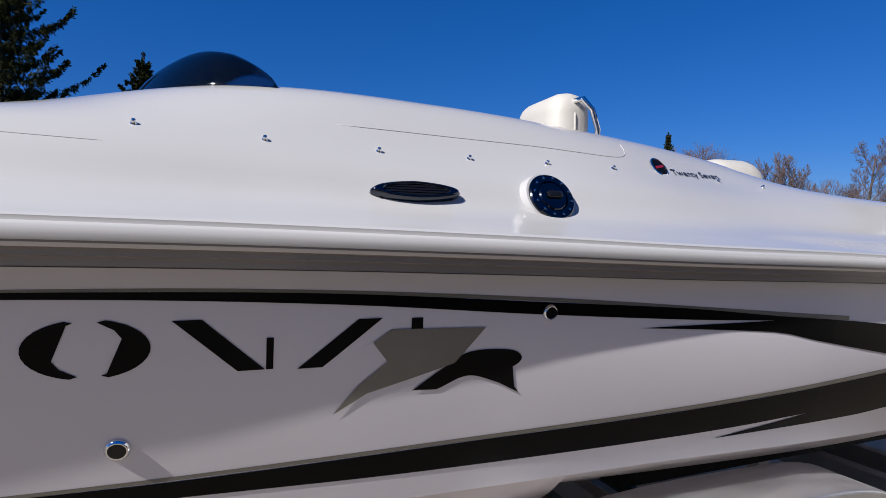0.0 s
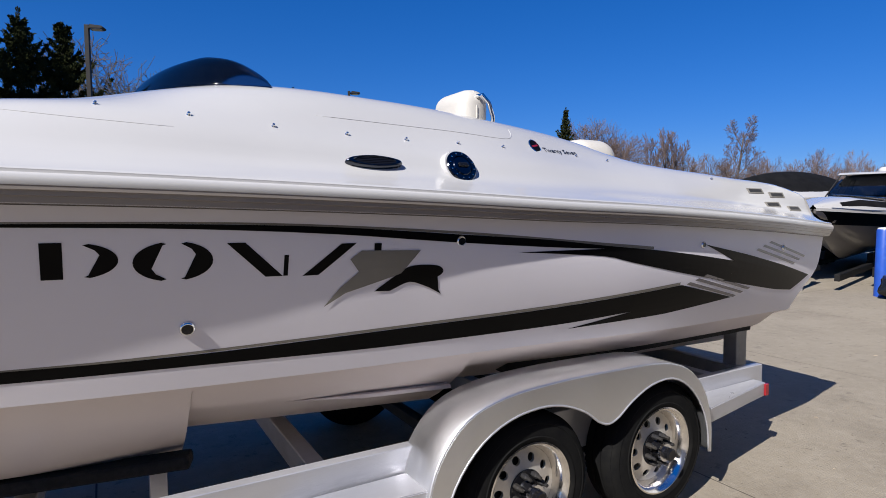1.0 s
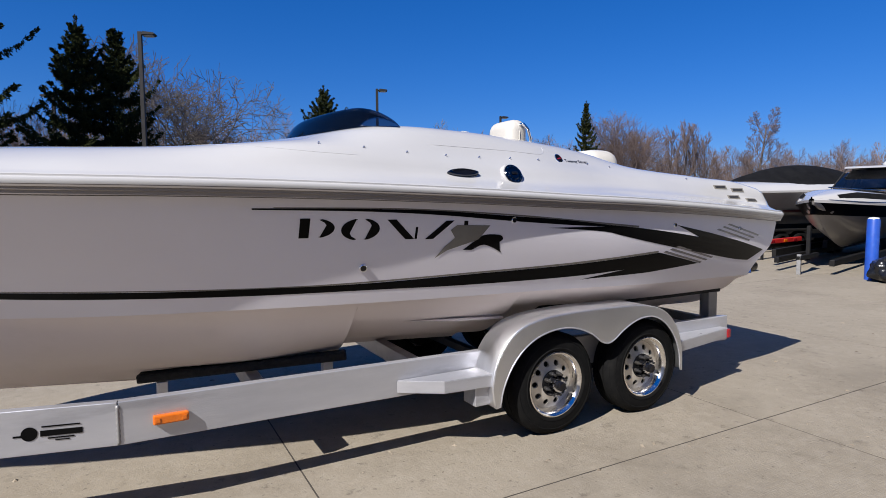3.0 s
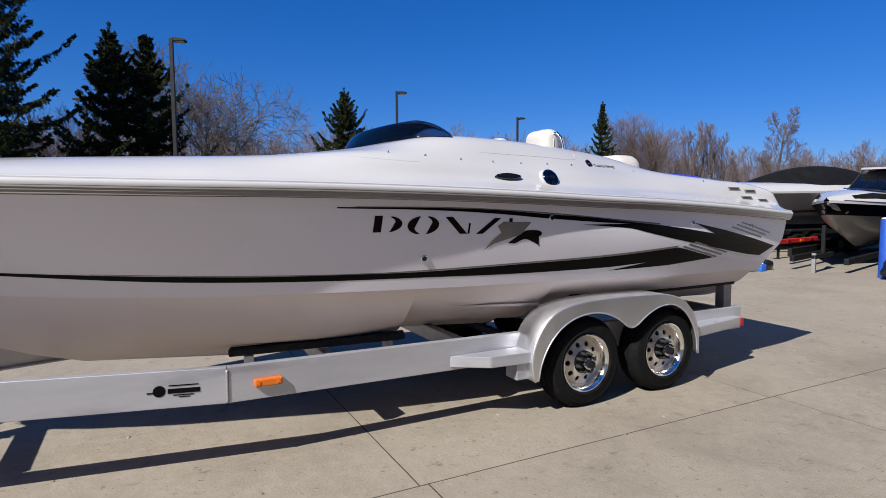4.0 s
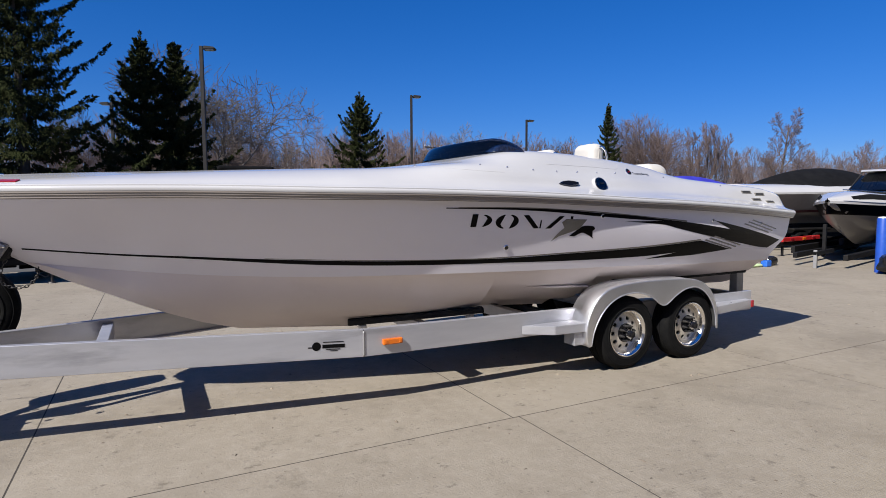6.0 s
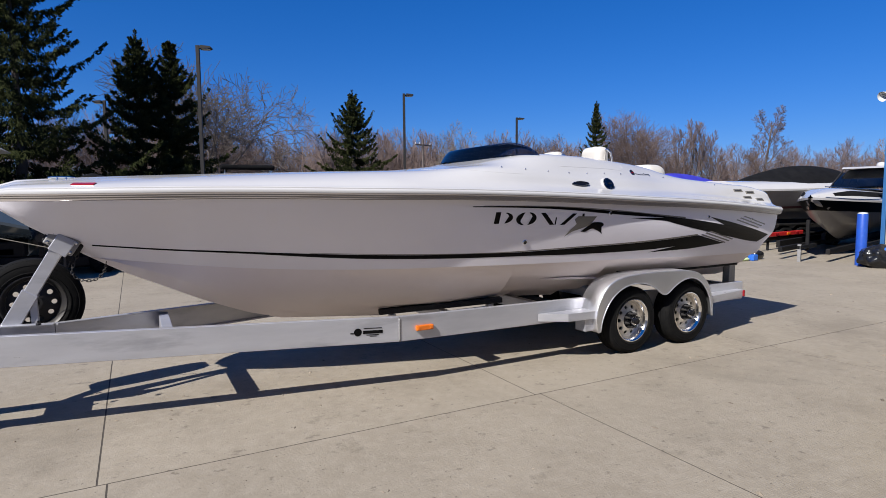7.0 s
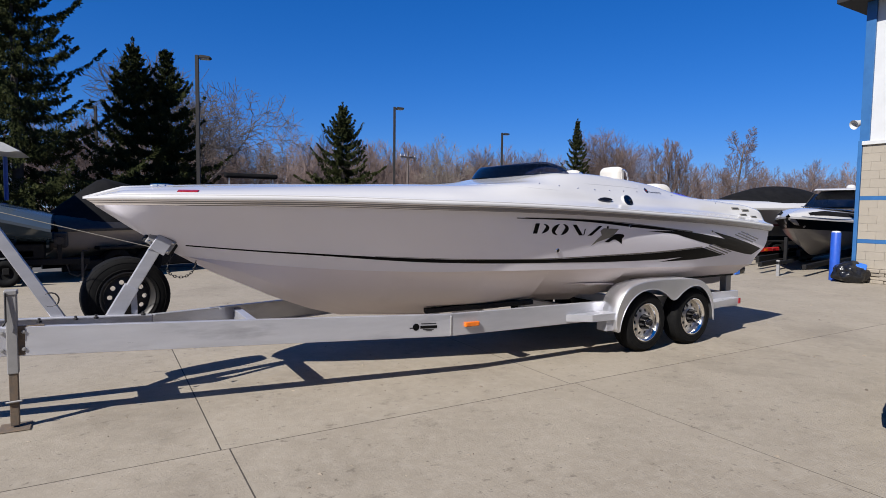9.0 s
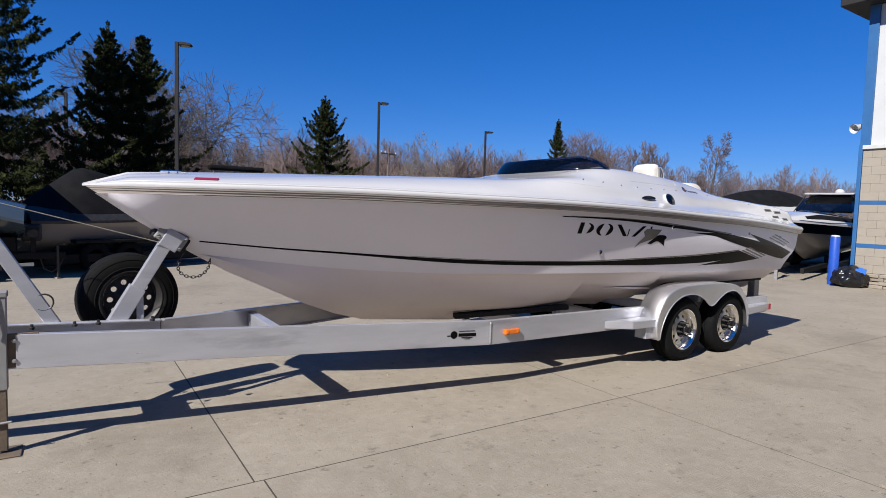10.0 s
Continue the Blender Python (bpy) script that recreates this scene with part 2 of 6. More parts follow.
M_SMOKE = tinted("smoked_acrylic", (0.50, 0.52, 0.58), 0.12)
M_DARKGLASS = tinted("dark_boat_glazing", (0.22, 0.23, 0.25), 0.35)
M_RUST = material("rusty_galvanised_steel", (0.10, 0.085, 0.07), 0.7, 0.3, second=(0.16, 0.11, 0.07), size=18, mix=0.8, bump=0.4, bump_size=90)
# chrome fittings; the dark they mirror is put into the base colour
M_DARKREFLECT = material("chrome_with_dark_reflection", (0.085, 0.09, 0.105), 0.10, 1.0, second=(0.065, 0.07, 0.085), rough_var=0.04)


# ---- building tools ----
def link(name, verts, faces, mat, parent=None, smooth=False, label=""):
    """One mesh object from vertices and faces (arrays or lists)."""
    me = bpy.data.meshes.new(name)
    me.from_pydata([tuple(map(float, v)) for v in verts], [], [tuple(int(i) for i in f) for f in faces])
    me.update()
    if smooth:
        me.polygons.foreach_set("use_smooth", [True] * len(me.polygons))
    me.materials.append(mat)
    ob = new(name, me)
    if parent:
        ob.parent = parent
    if label:
        ob["label"] = label
    return ob


def part(name, bm, mat, parent=None, label="", smooth=False, angle=None):
    """Links a bmesh as one mesh object under a thing or a part."""
    bmesh.ops.recalc_face_normals(bm, faces=bm.faces)
    if smooth or angle:
        for f in bm.faces:
            f.smooth = True
    if angle:
        for e in bm.edges:
            if len(e.link_faces) == 2 and e.calc_face_angle(0) > radians(angle):
                e.smooth = False
    me = bpy.data.meshes.new(name)
    bm.to_mesh(me)
    bm.free()
    me.materials.append(mat)
    ob = new(name, me)
    if parent:
        ob.parent = parent
    if label:
        ob["label"] = label
    return ob


def thing(name, label, category, group="", kind="", at=(0, 0, 0), turn=0):
    """An Empty at the base of a thing, which carries its parts."""
    ob = new(name)
    ob.empty_display_size = 0.2
    ob.matrix_basis = pose(*at, 0, 0, turn)
    return tagged(ob, label, category, group, kind)


def box(bm, lo, hi, bevel=0.0, m=None, segs=2):
    """Adds a box between two corners, with rounded edges."""
    lo, hi = Vector(lo), Vector(hi)
    mid, size = (lo + hi) / 2, hi - lo
    r = bmesh.ops.create_cube(bm, size=1, matrix=Matrix.Translation(mid) @ Matrix.Diagonal((*size, 1)))
    vs = r["verts"]
    if bevel:
        es = {e for v in vs for e in v.link_edges}
        r2 = bmesh.ops.bevel(bm, geom=list(es), offset=bevel, segments=segs, affect="EDGES", profile=0.5)
        vs = list({v for f in r2["faces"] for v in f.verts} | {v for v in vs if v.is_valid})
    if m is not None:
        bmesh.ops.transform(bm, matrix=m, verts=vs)
    return bm


def boxed(name, lo, hi, mat, parent=None, bevel=0.004, m=None, label=""):
    return part(name, box(bmesh.new(), lo, hi, bevel, m), mat, parent, label)


def tube(bm, pts, radius, sides=8, caps=True):
    """Adds a round bar along points; radius is one number or one for each point."""
    pts = [Vector(p) for p in pts]
    rs = radius if isinstance(radius, (list, tuple)) else [radius] * len(pts)
    rings = []
    side = None
    for i, p in enumerate(pts):
        d = (pts[min(i + 1, len(pts) - 1)] - pts[max(i - 1, 0)]).normalized()
        if side is None:
            side = d.cross(Vector((0.13, 0.31, 0.94)))
            if side.length < 0.05:
                side = d.cross(Vector((1, 0, 0)))
        side = (side - d * side.dot(d)).normalized()
        up = d.cross(side)
        rings.append([bm.verts.new(p + rs[i] * (math.cos(a) * side + math.sin(a) * up)) for a in (2 * math.pi * k / sides for k in range(sides))])
    for a, b in zip(rings, rings[1:]):
        for k in range(sides):
            bm.faces.new((a[k], a[(k + 1) % sides], b[(k + 1) % sides], b[k]))
    if caps:
        bm.faces.new(rings[0][::-1])
        bm.faces.new(rings[-1])
    return bm


def bar(name, pts, radius, mat, parent=None, sides=10, label=""):
    return part(name, tube(bmesh.new(), pts, radius, sides), mat, parent, label, angle=50)


def prism(bm, outline, y0, y1):
    """Adds a plate: an outline in x and z, between two depths."""
    a = [bm.verts.new((x, y0, z)) for x, z in outline]
    b = [bm.verts.new((x, y1, z)) for x, z in outline]
    n = len(outline)
    bm.faces.new(a)
    bm.faces.new(b[::-1])
    for k in range(n):
        bm.faces.new((a[k], b[k], b[(k + 1) % n], a[(k + 1) % n]))
    return bm


def lathe(bm, profile, sides=32, m=None, closed=False):
    """Turns (radius, height) pairs about the z axis."""
    rings = []
    for r, h in profile:
        ring = []
        for k in range(sides):
            a = 2 * math.pi * k / sides
            v = Vector((r * math.cos(a), r * math.sin(a), h))
            ring.append(bm.verts.new(m @ v if m else v))
        rings.append(ring)
    pairs = list(zip(rings, rings[1:])) + ([(rings[-1], rings[0])] if closed else [])
    for a, b in pairs:
        for k in range(sides):
            bm.faces.new((a[k], a[(k + 1) % sides], b[(k + 1) % sides], b[k]))
    return bm


def grid_faces(rows, cols, wrap=False):
    f = []
    for i in range(rows - 1):
        for j in range(cols if wrap else cols - 1):
            f.append((i * cols + j, i * cols + (j + 1) % cols, (i + 1) * cols + (j + 1) % cols, (i + 1) * cols + j))
    return f


def glide(kn, vals, x):
    """A smooth curve through knots."""
    kn, vals = np.asarray(kn, float), np.asarray(vals, float)
    x = np.clip(np.asarray(x, float), kn[0], kn[-1])
    m = np.gradient(vals, kn)
    j = np.clip(np.searchsorted(kn, x) - 1, 0, len(kn) - 2)
    h = kn[j + 1] - kn[j]
    u = (x - kn[j]) / h
    return (2 * u**3 - 3 * u * u + 1) * vals[j] + (u**3 - 2 * u * u + u) * h * m[j] + (-2 * u**3 + 3 * u * u) * vals[j + 1] + (u**3 - u * u) * h * m[j + 1]


# ---- ground ----
def build_ground():
    xs, ys = np.linspace(-400, 600, 26), np.linspace(-400, 700, 28)
    verts = [(x, y, -0.045) for x in xs for y in ys]
    g = link("ground", verts, grid_faces(26, 28), M_GROUND)
    tagged(g, "dry winter turf and grit around the yard", "ground", kind="structure")
    lot = boxed("road", (-60, 13.4, -0.2), (90, 22.5, -0.03), M_ASPH, bevel=0)
    tagged(lot, "dark asphalt parking lane behind the yard", "road", kind="structure")


JX, JY, SLAB_X, SLAB_Y = -4.985, -0.56, 3.24, 4.55


def build_pavement():
    base = boxed("pavement", (-15.2, -9.6, -0.25), (25.3, 13.2, -0.0015), M_JOINT, bevel=0)
    tagged(base, "pale broom-finished concrete yard with sawn joints", "pavement", kind="structure")
    shapes = {}
    for i in range(-3, 9):
        for j in range(-2, 3):
            lo = (JX + i * SLAB_X + (0.055 if j < 0 else 0.0), JY + j * SLAB_Y)
            gap = 0.0055
            if not shapes:
                bm = box(bmesh.new(), (gap, gap, -0.02), (SLAB_X - gap, SLAB_Y - gap, 0.0), 0.0)
                ob = part("slab", bm, M_CONC, base)
                shapes[0] = ob.data
            else:
                ob = new("slab", shapes[0])
                ob.parent = base
            ob.location = (lo[0], lo[1], 0.0)
    # grit, twigs and chips of leaf lying about
    rng = np.random.default_rng(8)
    v, f = [], []
    for k in range(1100):
        x, y = rng.uniform(-7.5, 6.0), rng.uniform(-5.0, 6.0)
        if rng.random() < 0.6:
            y = rng.uniform(-4.0, 0.6)
        r = rng.choice([rng.uniform(0.002, 0.004), rng.uniform(0.004, 0.009), rng.uniform(0.009, 0.016)], p=[0.6, 0.32, 0.08])
        a = rng.uniform(0, 6.28)
        long = rng.uniform(1.0, 2.6)
        n = len(v)
        for q in range(5):
            t = a + q * 1.2566
            px, py = r * long * math.cos(q * 1.2566), r * math.sin(q * 1.2566) * rng.uniform(0.7, 1.2)
            v.append((x + px * math.cos(a) - py * math.sin(a), y + px * math.sin(a) + py * math.cos(a), 0.0005))
        v.append((x, y, r * rng.uniform(0.5, 1.1)))
        f += [(n + q, n + (q + 1) % 5, n + 5) for q in range(5)]
    grit = link("grit", v, f, M_GRIT)
    tagged(grit, "scattered dark grit and leaf chips on the concrete", "grit", kind="stuff")


# ---- the speedboat ----
CY = 1.12
XR = [-5.80, -5.66, -5.39, -5, -4, -3, -2.4, -1.8, -1.2, -0.6, 0, 0.6, 1.2, 1.8, 2.4, 2.56, 2.72]
YR = [1.10, 0.93, 0.72, 0.52, 0.20, -0.045, -0.125, -0.165, -0.182, -0.187, -0.182, -0.172, -0.143, -0.085, 0.0, 0.03, 0.06]
ZR = [1.739, 1.74, 1.741, 1.743, 1.748, 1.734, 1.728, 1.717, 1.70, 1.677, 1.65, 1.627, 1.597, 1.562, 1.522, 1.512, 1.502]
XC = [-5.2, -4.6, -4, -3, -2, -1, 0, 1, 2, 2.67]
YC = [1.14, 0.93, 0.72, 0.42, 0.18, 0.085, 0.052, 0.046, 0.10, 0.155]
ZC = [1.25, 1.175, 1.115, 1.062, 1.052, 1.037, 1.024, 0.996, 0.98, 0.962]
KX = [-5.80, -5.64, -5.45, -5.12, -4.81, -4.48, -4.17, -3.78, -3.48, -3.17, -2.5, 2.7]
KZ = [1.745, 1.63, 1.49, 1.27, 1.085, 0.93, 0.78, 0.63, 0.55, 0.505, 0.475, 0.45]
# heights at which the stern is cut, with where it ends there
SZ = [0.88, 0.96, 1.107, 1.223, 1.372, 1.50, 1.8]
SX = [2.31, 2.31, 2.42, 2.61, 2.69, 2.72, 2.72]


def rail_at(x):
    return glide(XR, YR, x), glide(XR, ZR, x)


def side_y(x, z):
    """The depth of the port topside at a place along the hull and a height."""
    yr, zr = rail_at(x)
    yt = yr + np.interp(x, [-5.80, -5, -3, -1.7, -0.6, 0.6, 2.67], [0.02, 0.095, 0.095, 0.10, 0.088, 0.068, 0.062])
    zt = zr - 0.12
    yc, zc = glide(XC, YC, x), glide(XC, ZC, x)
    # the wall stands nearly upright under the gunwale and tucks in towards the chine
    f = (zt - z) / (zt - zc)
    power = np.interp(x, [-2.2, -0.6, 0.6], [1.0, 1.25, 1.9])
    slope = np.interp(x, [-3.0, -1.0], [0.85, 0.3])
    return yt + (yc - yt) * np.where(f > 0, np.maximum(f, 1e-6) ** power, slope * f)


def stern_x(z):
    return glide(SZ, SX, z)


def stem_x(z):
    return np.interp(-np.asarray(z), [-k for k in KZ], KX)


def spread(a, b, n):
    """Numbers from a to b, closer together at the start."""
    u = np.linspace(0, 1, n)
    return a + (b - a) * (0.45 * u * u + 0.55 * u)


def mirrored(verts, faces):
    """The same again on the other side of the keel."""
    n = len(verts)
    v2 = [(x, 2 * CY - y, z) for x, y, z in verts]
    return list(verts) + v2, list(faces) + [tuple(i + n for i in f[::-1]) for f in faces]


def build_hull(boat):
    n = 120
    rows = []
    for v in np.linspace(0, 1, 12):
        def height(x):
            zr = rail_at(x)[1] - 0.052
            return zr + (glide(XC, ZC, x) - zr) * v
        xs = np.linspace(-5.80, -4.0, 400)
        start = xs[np.argmax(height(xs) > np.interp(xs, KX, KZ))]
        xe = np.linspace(1.7, 2.72, 400)
        end = xe[np.argmin(np.abs(stern_x(height(xe)) - xe))]
        x = spread(start, end, n)
        z = height(x)
        y = np.minimum(side_y(x, z), CY - 0.004)
        y = CY - (CY - y) * np.sqrt(np.clip((x - start) / 0.05, 0, 1))
        rows.append(np.stack([x, y, z], 1))
    first_chine = rows[-1]
    v, f = mirrored(np.concatenate(rows), grid_faces(len(rows), n))
    k = len(rows) * n
    for i in range(len(rows) - 1):
        a, b = i * n + n - 1, (i + 1) * n + n - 1
        f.append((a, a + k, b + k, b))
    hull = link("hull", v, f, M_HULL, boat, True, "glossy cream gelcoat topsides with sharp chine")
    # bottom: vee, with two steps across it
    steps = [-1.40, -0.22]
    x0, x1 = first_chine[0, 0], first_chine[-1, 0]
    base = np.unique(np.concatenate([spread(x0, x1, 80), [s - 0.002 for s in steps], [s + 0.002 for s in steps]]))
    m = len(base)
    bot = []
    for w in [0, 0.001, 0.11, 0.22, 0.33, 0.44, 0.55, 0.66, 0.78, 0.89, 1]:
        zk_end = glide(XC, ZC, base)
        zk = np.interp(base, KX, KZ)
        x = base.copy()
        if w > 0:
            zs = first_chine[0, 2] + (0.475 - first_chine[0, 2]) * w
            xs = stem_x(zs) if zs > 0.476 else -2.5
            xs = min(xs, -2.45)
            head = base < -1.6
            x[head] = xs + (base[head] - x0) * ((-1.6 - xs) / (-1.6 - x0))
        zc, yc = glide(XC, ZC, x), glide(XC, YC, x)
        zk = np.interp(x, KX, KZ)
        bulge = 0.05 * np.sin(math.pi * w) * np.clip((-x - 2.0) / 2.0, 0, 1)
        flat = np.clip((x + 3.2) / 1.6, 0, 1)
        yc, zc = yc + 0.10 * flat * (w > 0), zc - 0.042 * flat * (w > 0)
        y = yc + (CY - yc) * w - bulge
        if w > 0:
            y = np.minimum(y, CY)
            y[x < stem_x(0.6)] = np.minimum(y[x < stem_x(0.6)], CY)
        z = zc + (zk - zc) * w - bulge * 0.6 - 0.13 * math.sin(math.pi * min(1.0, w / 0.8)) * np.clip((x + 3.6) / 1.6, 0, 1)
        lift = np.where(x > steps[0], 0.10 * np.clip(1 - (x - steps[0]) / 1.8, 0.15, 1), 0) + np.where(x > steps[1], 0.11 * np.clip(1 - (x - steps[1]) / 5.0, 0.3, 1), 0)
        z = z + lift * min(1.0, max(0.0, (w - 0.06) / 0.2))
        if w == 0:
            y, z = np.minimum(side_y(x, zc), CY), zc
        bot.append(np.stack([x, y, z], 1))
        bot[-1][0] = (x[0], CY, np.interp(x[0], KX, KZ)) if w > 0 else first_chine[0]
    # lifting strakes, each a wedge that starts in a point and is cut off at the step behind it
    for w, xa, xb in ((3, -1.02, -0.25),):
        row = bot[w]
        sx = np.linspace(xa, xb, 24)
        sy, sz = np.interp(sx, row[:, 0], row[:, 1]), np.interp(sx, row[:, 0], row[:, 2])
        grow = np.clip((sx - xa) / 0.35, 0.02, 1)
        ring = [np.stack([sx, sy + oy * grow, sz + oz * grow], 1) for oy, oz in ((0.03, 0.012), (-0.055, 0.012), (-0.058, -0.004), (0.022, -0.030))]
        vs, fs = np.concatenate(ring), [(a * 24 + i, a * 24 + i + 1, (a + 1) % 4 * 24 + i + 1, (a + 1) % 4 * 24 + i) for a in range(4) for i in range(23)]
        fs += [(0, 24, 48, 72), (95, 71, 47, 23)]
        link("strake", vs, fs, M_BOTTOM, boat, False, "cream lifting strake")
        link("strake", vs * (1, -1, 1) + (0, 2 * CY, 0), [q[::-1] for q in fs], M_BOTTOM, boat, False, "cream lifting strake")
    v, f = mirrored(np.concatenate(bot), grid_faces(len(bot), m))
    k = len(bot) * m
    for i in range(len(bot) - 1):
        a, b = i * m + m - 1, (i + 1) * m + m - 1
        f.append((a, a + k, b + k, b))
    bottom = link("hull_bottom", v, f, M_BOTTOM, boat, True, "cream vee bottom with two running steps")
    for ob in (hull, bottom):
        sharpen(ob, 38)
    # taupe moulding under the gunwale
    rows = []
    for dy, dz in ((0.001, 0.002), (0.003, -0.012), (0.009, -0.0135), (0.011, -0.027), (0.018, -0.0285), (0.021, -0.046), (None, -0.050), (None, -0.056)):
        x = spread(min(-5.70, float(stem_x(1.739 + dz)) + 0.012), 2.72, 110)
        yr, zr = rail_at(x)
        z = zr + dz
        y = yr + dy if dy is not None else side_y(x, z) + (-0.006 if dz > -0.05 else 0.004)
        y = np.minimum(y, CY)
        rows.append(np.stack([x, y, z], 1))
    v, f = mirrored(np.concatenate(rows), grid_faces(len(rows), len(x)))
    sharpen(link("rub_rail", v, f, M_TAUPE, boat, True, "taupe moulding under the white gunwale"), 25)


def sharpen(ob, angle):
    """Marks the sharp edges of a smooth mesh."""
    bm = bmesh.new()
    bm.from_mesh(ob.data)
    bmesh.ops.remove_doubles(bm, verts=bm.verts, dist=0.0004)
    bmesh.ops.recalc_face_normals(bm, faces=bm.faces)
    for e in bm.edges:
        if len(e.link_faces) == 2 and e.calc_face_angle(0) > radians(angle):
            e.smooth = False
    bm.to_mesh(ob.data)
    bm.free()
    return ob


YB = [1.11, 1.02, 0.87, 0.72, 0.49, 0.29, 0.17, 0.07, 0.065, 0.112, 0.18, 0.285, 0.27, 0.215, 0.17, 0.17, 0.20]
ZB = [1.79, 1.805, 1.82, 1.835, 1.88, 1.912, 1.928, 1.962, 1.952, 1.933, 1.936, 1.925, 1.885, 1.832, 1.762, 1.715, 1.535]
YH = [1.115, 1.08, 1.0, 0.92, 0.75, 0.57, 0.44, 0.32, 0.27, 0.30, 0.36, 0.43, 0.45, 0.42, 0.40, 0.40, 0.44]
ZH = [1.80, 1.825, 1.845, 1.865, 1.908, 1.940, 1.955, 2.012, 2.112, 2.115, 2.085, 2.03, 1.915, 1.860, 1.790, 1.742, 1.548]
YP = [1.118, 1.11, 1.08, 1.04, 0.93, 0.80, 0.70, 0.56, 0.46, 0.48, 0.54, 0.61, 0.68, 0.72, 0.76, 0.77, 0.8]
ZP = [1.803, 1.83, 1.852, 1.873, 1.916, 1.950, 1.968, 2.030, 2.132, 2.137, 2.102, 2.045, 1.925, 1.872, 1.805, 1.76, 1.565]


def deck_section(x):
    """The deck from the gunwale's edge to the middle line at one station: pairs of depth and height."""
    yr, zr = rail_at(x)
    b = (glide(XR, YB, x), glide(XR, ZB, x))
    h = (glide(XR, YH, x), glide(XR, ZH, x))
    p = (glide(XR, YP, x), glide(XR, ZP, x))
    s = np.clip((x + 5.80) / 0.5, 0.3, 1)
    lip = [(yr, zr), (yr - 0.004, zr + 0.010), (yr - 0.002, zr + 0.026), (yr + 0.003 * s, zr + 0.031), (yr + 0.0085 * s, zr + 0.033),
           (yr + 0.0095 * s, zr + 0.038), (yr + 0.009 * s, zr + 0.042), (yr + 0.015 * s, zr + 0.047), (yr + 0.022 * s, zr + 0.049)]
    fade = 0.12 + 0.88 * np.clip((x + 5.80) / 0.30, 0, 1) ** 0.8
    lip = [(y, zr + (z - zr) * fade) for y, z in lip]
    b, h, p = [(y, zr + (z - zr) * fade) for y, z in (b, h, p)]
    q = lip[-1]
    w = np.clip((x + 2.8) / 1.6, 0, 1)
    w2 = np.clip((x - 1.1) / 0.9, 0, 1)
    a = (q[0] + (0.30 + 0.20 * w + 0.10 * w2) * (b[0] - q[0]), q[1] + (0.42 - 0.11 * w) * (b[1] - q[1]))
    a2 = (q[0] + (0.60 + 0.12 * w + 0.06 * w2) * (b[0] - q[0]), q[1] + (0.72 - 0.05 * w) * (b[1] - q[1]))
    mid = (CY, p[1] + 0.012)
    pts = [q, a, a2, b, h, p, mid]
    t = np.cumsum([0] + [math.dist(u, w) ** 0.7 + 1e-6 for u, w in zip(pts, pts[1:])])
    u = np.linspace(0, t[-1], 30)[1:]
    ys, zs = glide(t, [c[0] for c in pts], u), glide(t, [c[1] for c in pts], u)
    # the open cockpit
    inside = np.clip((ys - p[0] - 0.06) / 0.03, 0, 1) * np.clip((x + 0.92) / 0.06, 0, 1) * np.clip((1.50 - x) / 0.06, 0, 1)
    zs = zs - inside * (zs - 1.45)
    return lip + [(min(y, CY), z) for y, z in zip(ys, zs)]


def deck_point(x, z):
    """A place on the port side of the deck at a height, with the slope there."""
    s = deck_section(x)[8:]
    for (y0, z0), (y1, z1) in zip(s, s[1:]):
        if z0 <= z <= z1:
            y = y0 + (y1 - y0) * (z - z0) / (z1 - z0)
            return Vector((x, y, z)), math.atan2(z1 - z0, y1 - y0)
    return Vector((x, s[-1][0], z)), 0.5


def build_deck(boat):
    xs = np.concatenate([[-5.80], np.linspace(-5.79, 2.72, 150)])
    secs = [deck_section(x) for x in xs]
    n = len(secs[0])
    verts = [(x, y, z) for x, s in zip(xs, secs) for y, z in s]
    f = grid_faces(len(xs), n)
    v, f = mirrored(verts, f)
    k = len(verts)
    last = (len(xs) - 1) * n
    for j in range(n - 1):
        f.append((last + j, last + j + 1, k + last + j + 1, k + last + j))
        f.append((j, j + 1, k + j + 1, k + j))
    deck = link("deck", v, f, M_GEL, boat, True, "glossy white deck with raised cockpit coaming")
    sharpen(deck, 40)


def decal(name, outline, mat, boat, lift=0.0013, label=""):
    """A flat vinyl shape laid on the port topside; the outline is in x and z."""
    bm = bmesh.new()
    face = bm.faces.new([bm.verts.new((x, 0, z)) for x, z in outline])
    bmesh.ops.triangulate(bm, faces=[face], ngon_method="EAR_CLIP")
    lo, hi = min(p[0] for p in outline), max(p[0] for p in outline)
    step = 0.12
    x = math.floor(lo / step) * step + step
    while x < hi:
        bmesh.ops.bisect_plane(bm, geom=list(bm.verts) + list(bm.edges) + list(bm.faces), plane_co=(x, 0, 0), plane_no=(1, 0, 0), dist=1e-5)
        x += step
    z, top = math.floor(min(p[1] for p in outline) / 0.035) * 0.035 + 0.035, max(p[1] for p in outline)
    while z < top:
        bmesh.ops.bisect_plane(bm, geom=list(bm.verts) + list(bm.edges) + list(bm.faces), plane_co=(0, 0, z), plane_no=(0, 0, 1), dist=1e-5)
        z += 0.035
    for v in bm.verts:
        v.co.y = float(side_y(v.co.x, v.co.z)) - lift
    bmesh.ops.recalc_face_normals(bm, faces=bm.faces)
    me = bpy.data.meshes.new(name)
    bm.to_mesh(me)
    bm.free()
    me.materials.append(mat)
    ob = new(name, me)
    ob.parent = boat
    if label:
        ob["label"] = label
    return ob


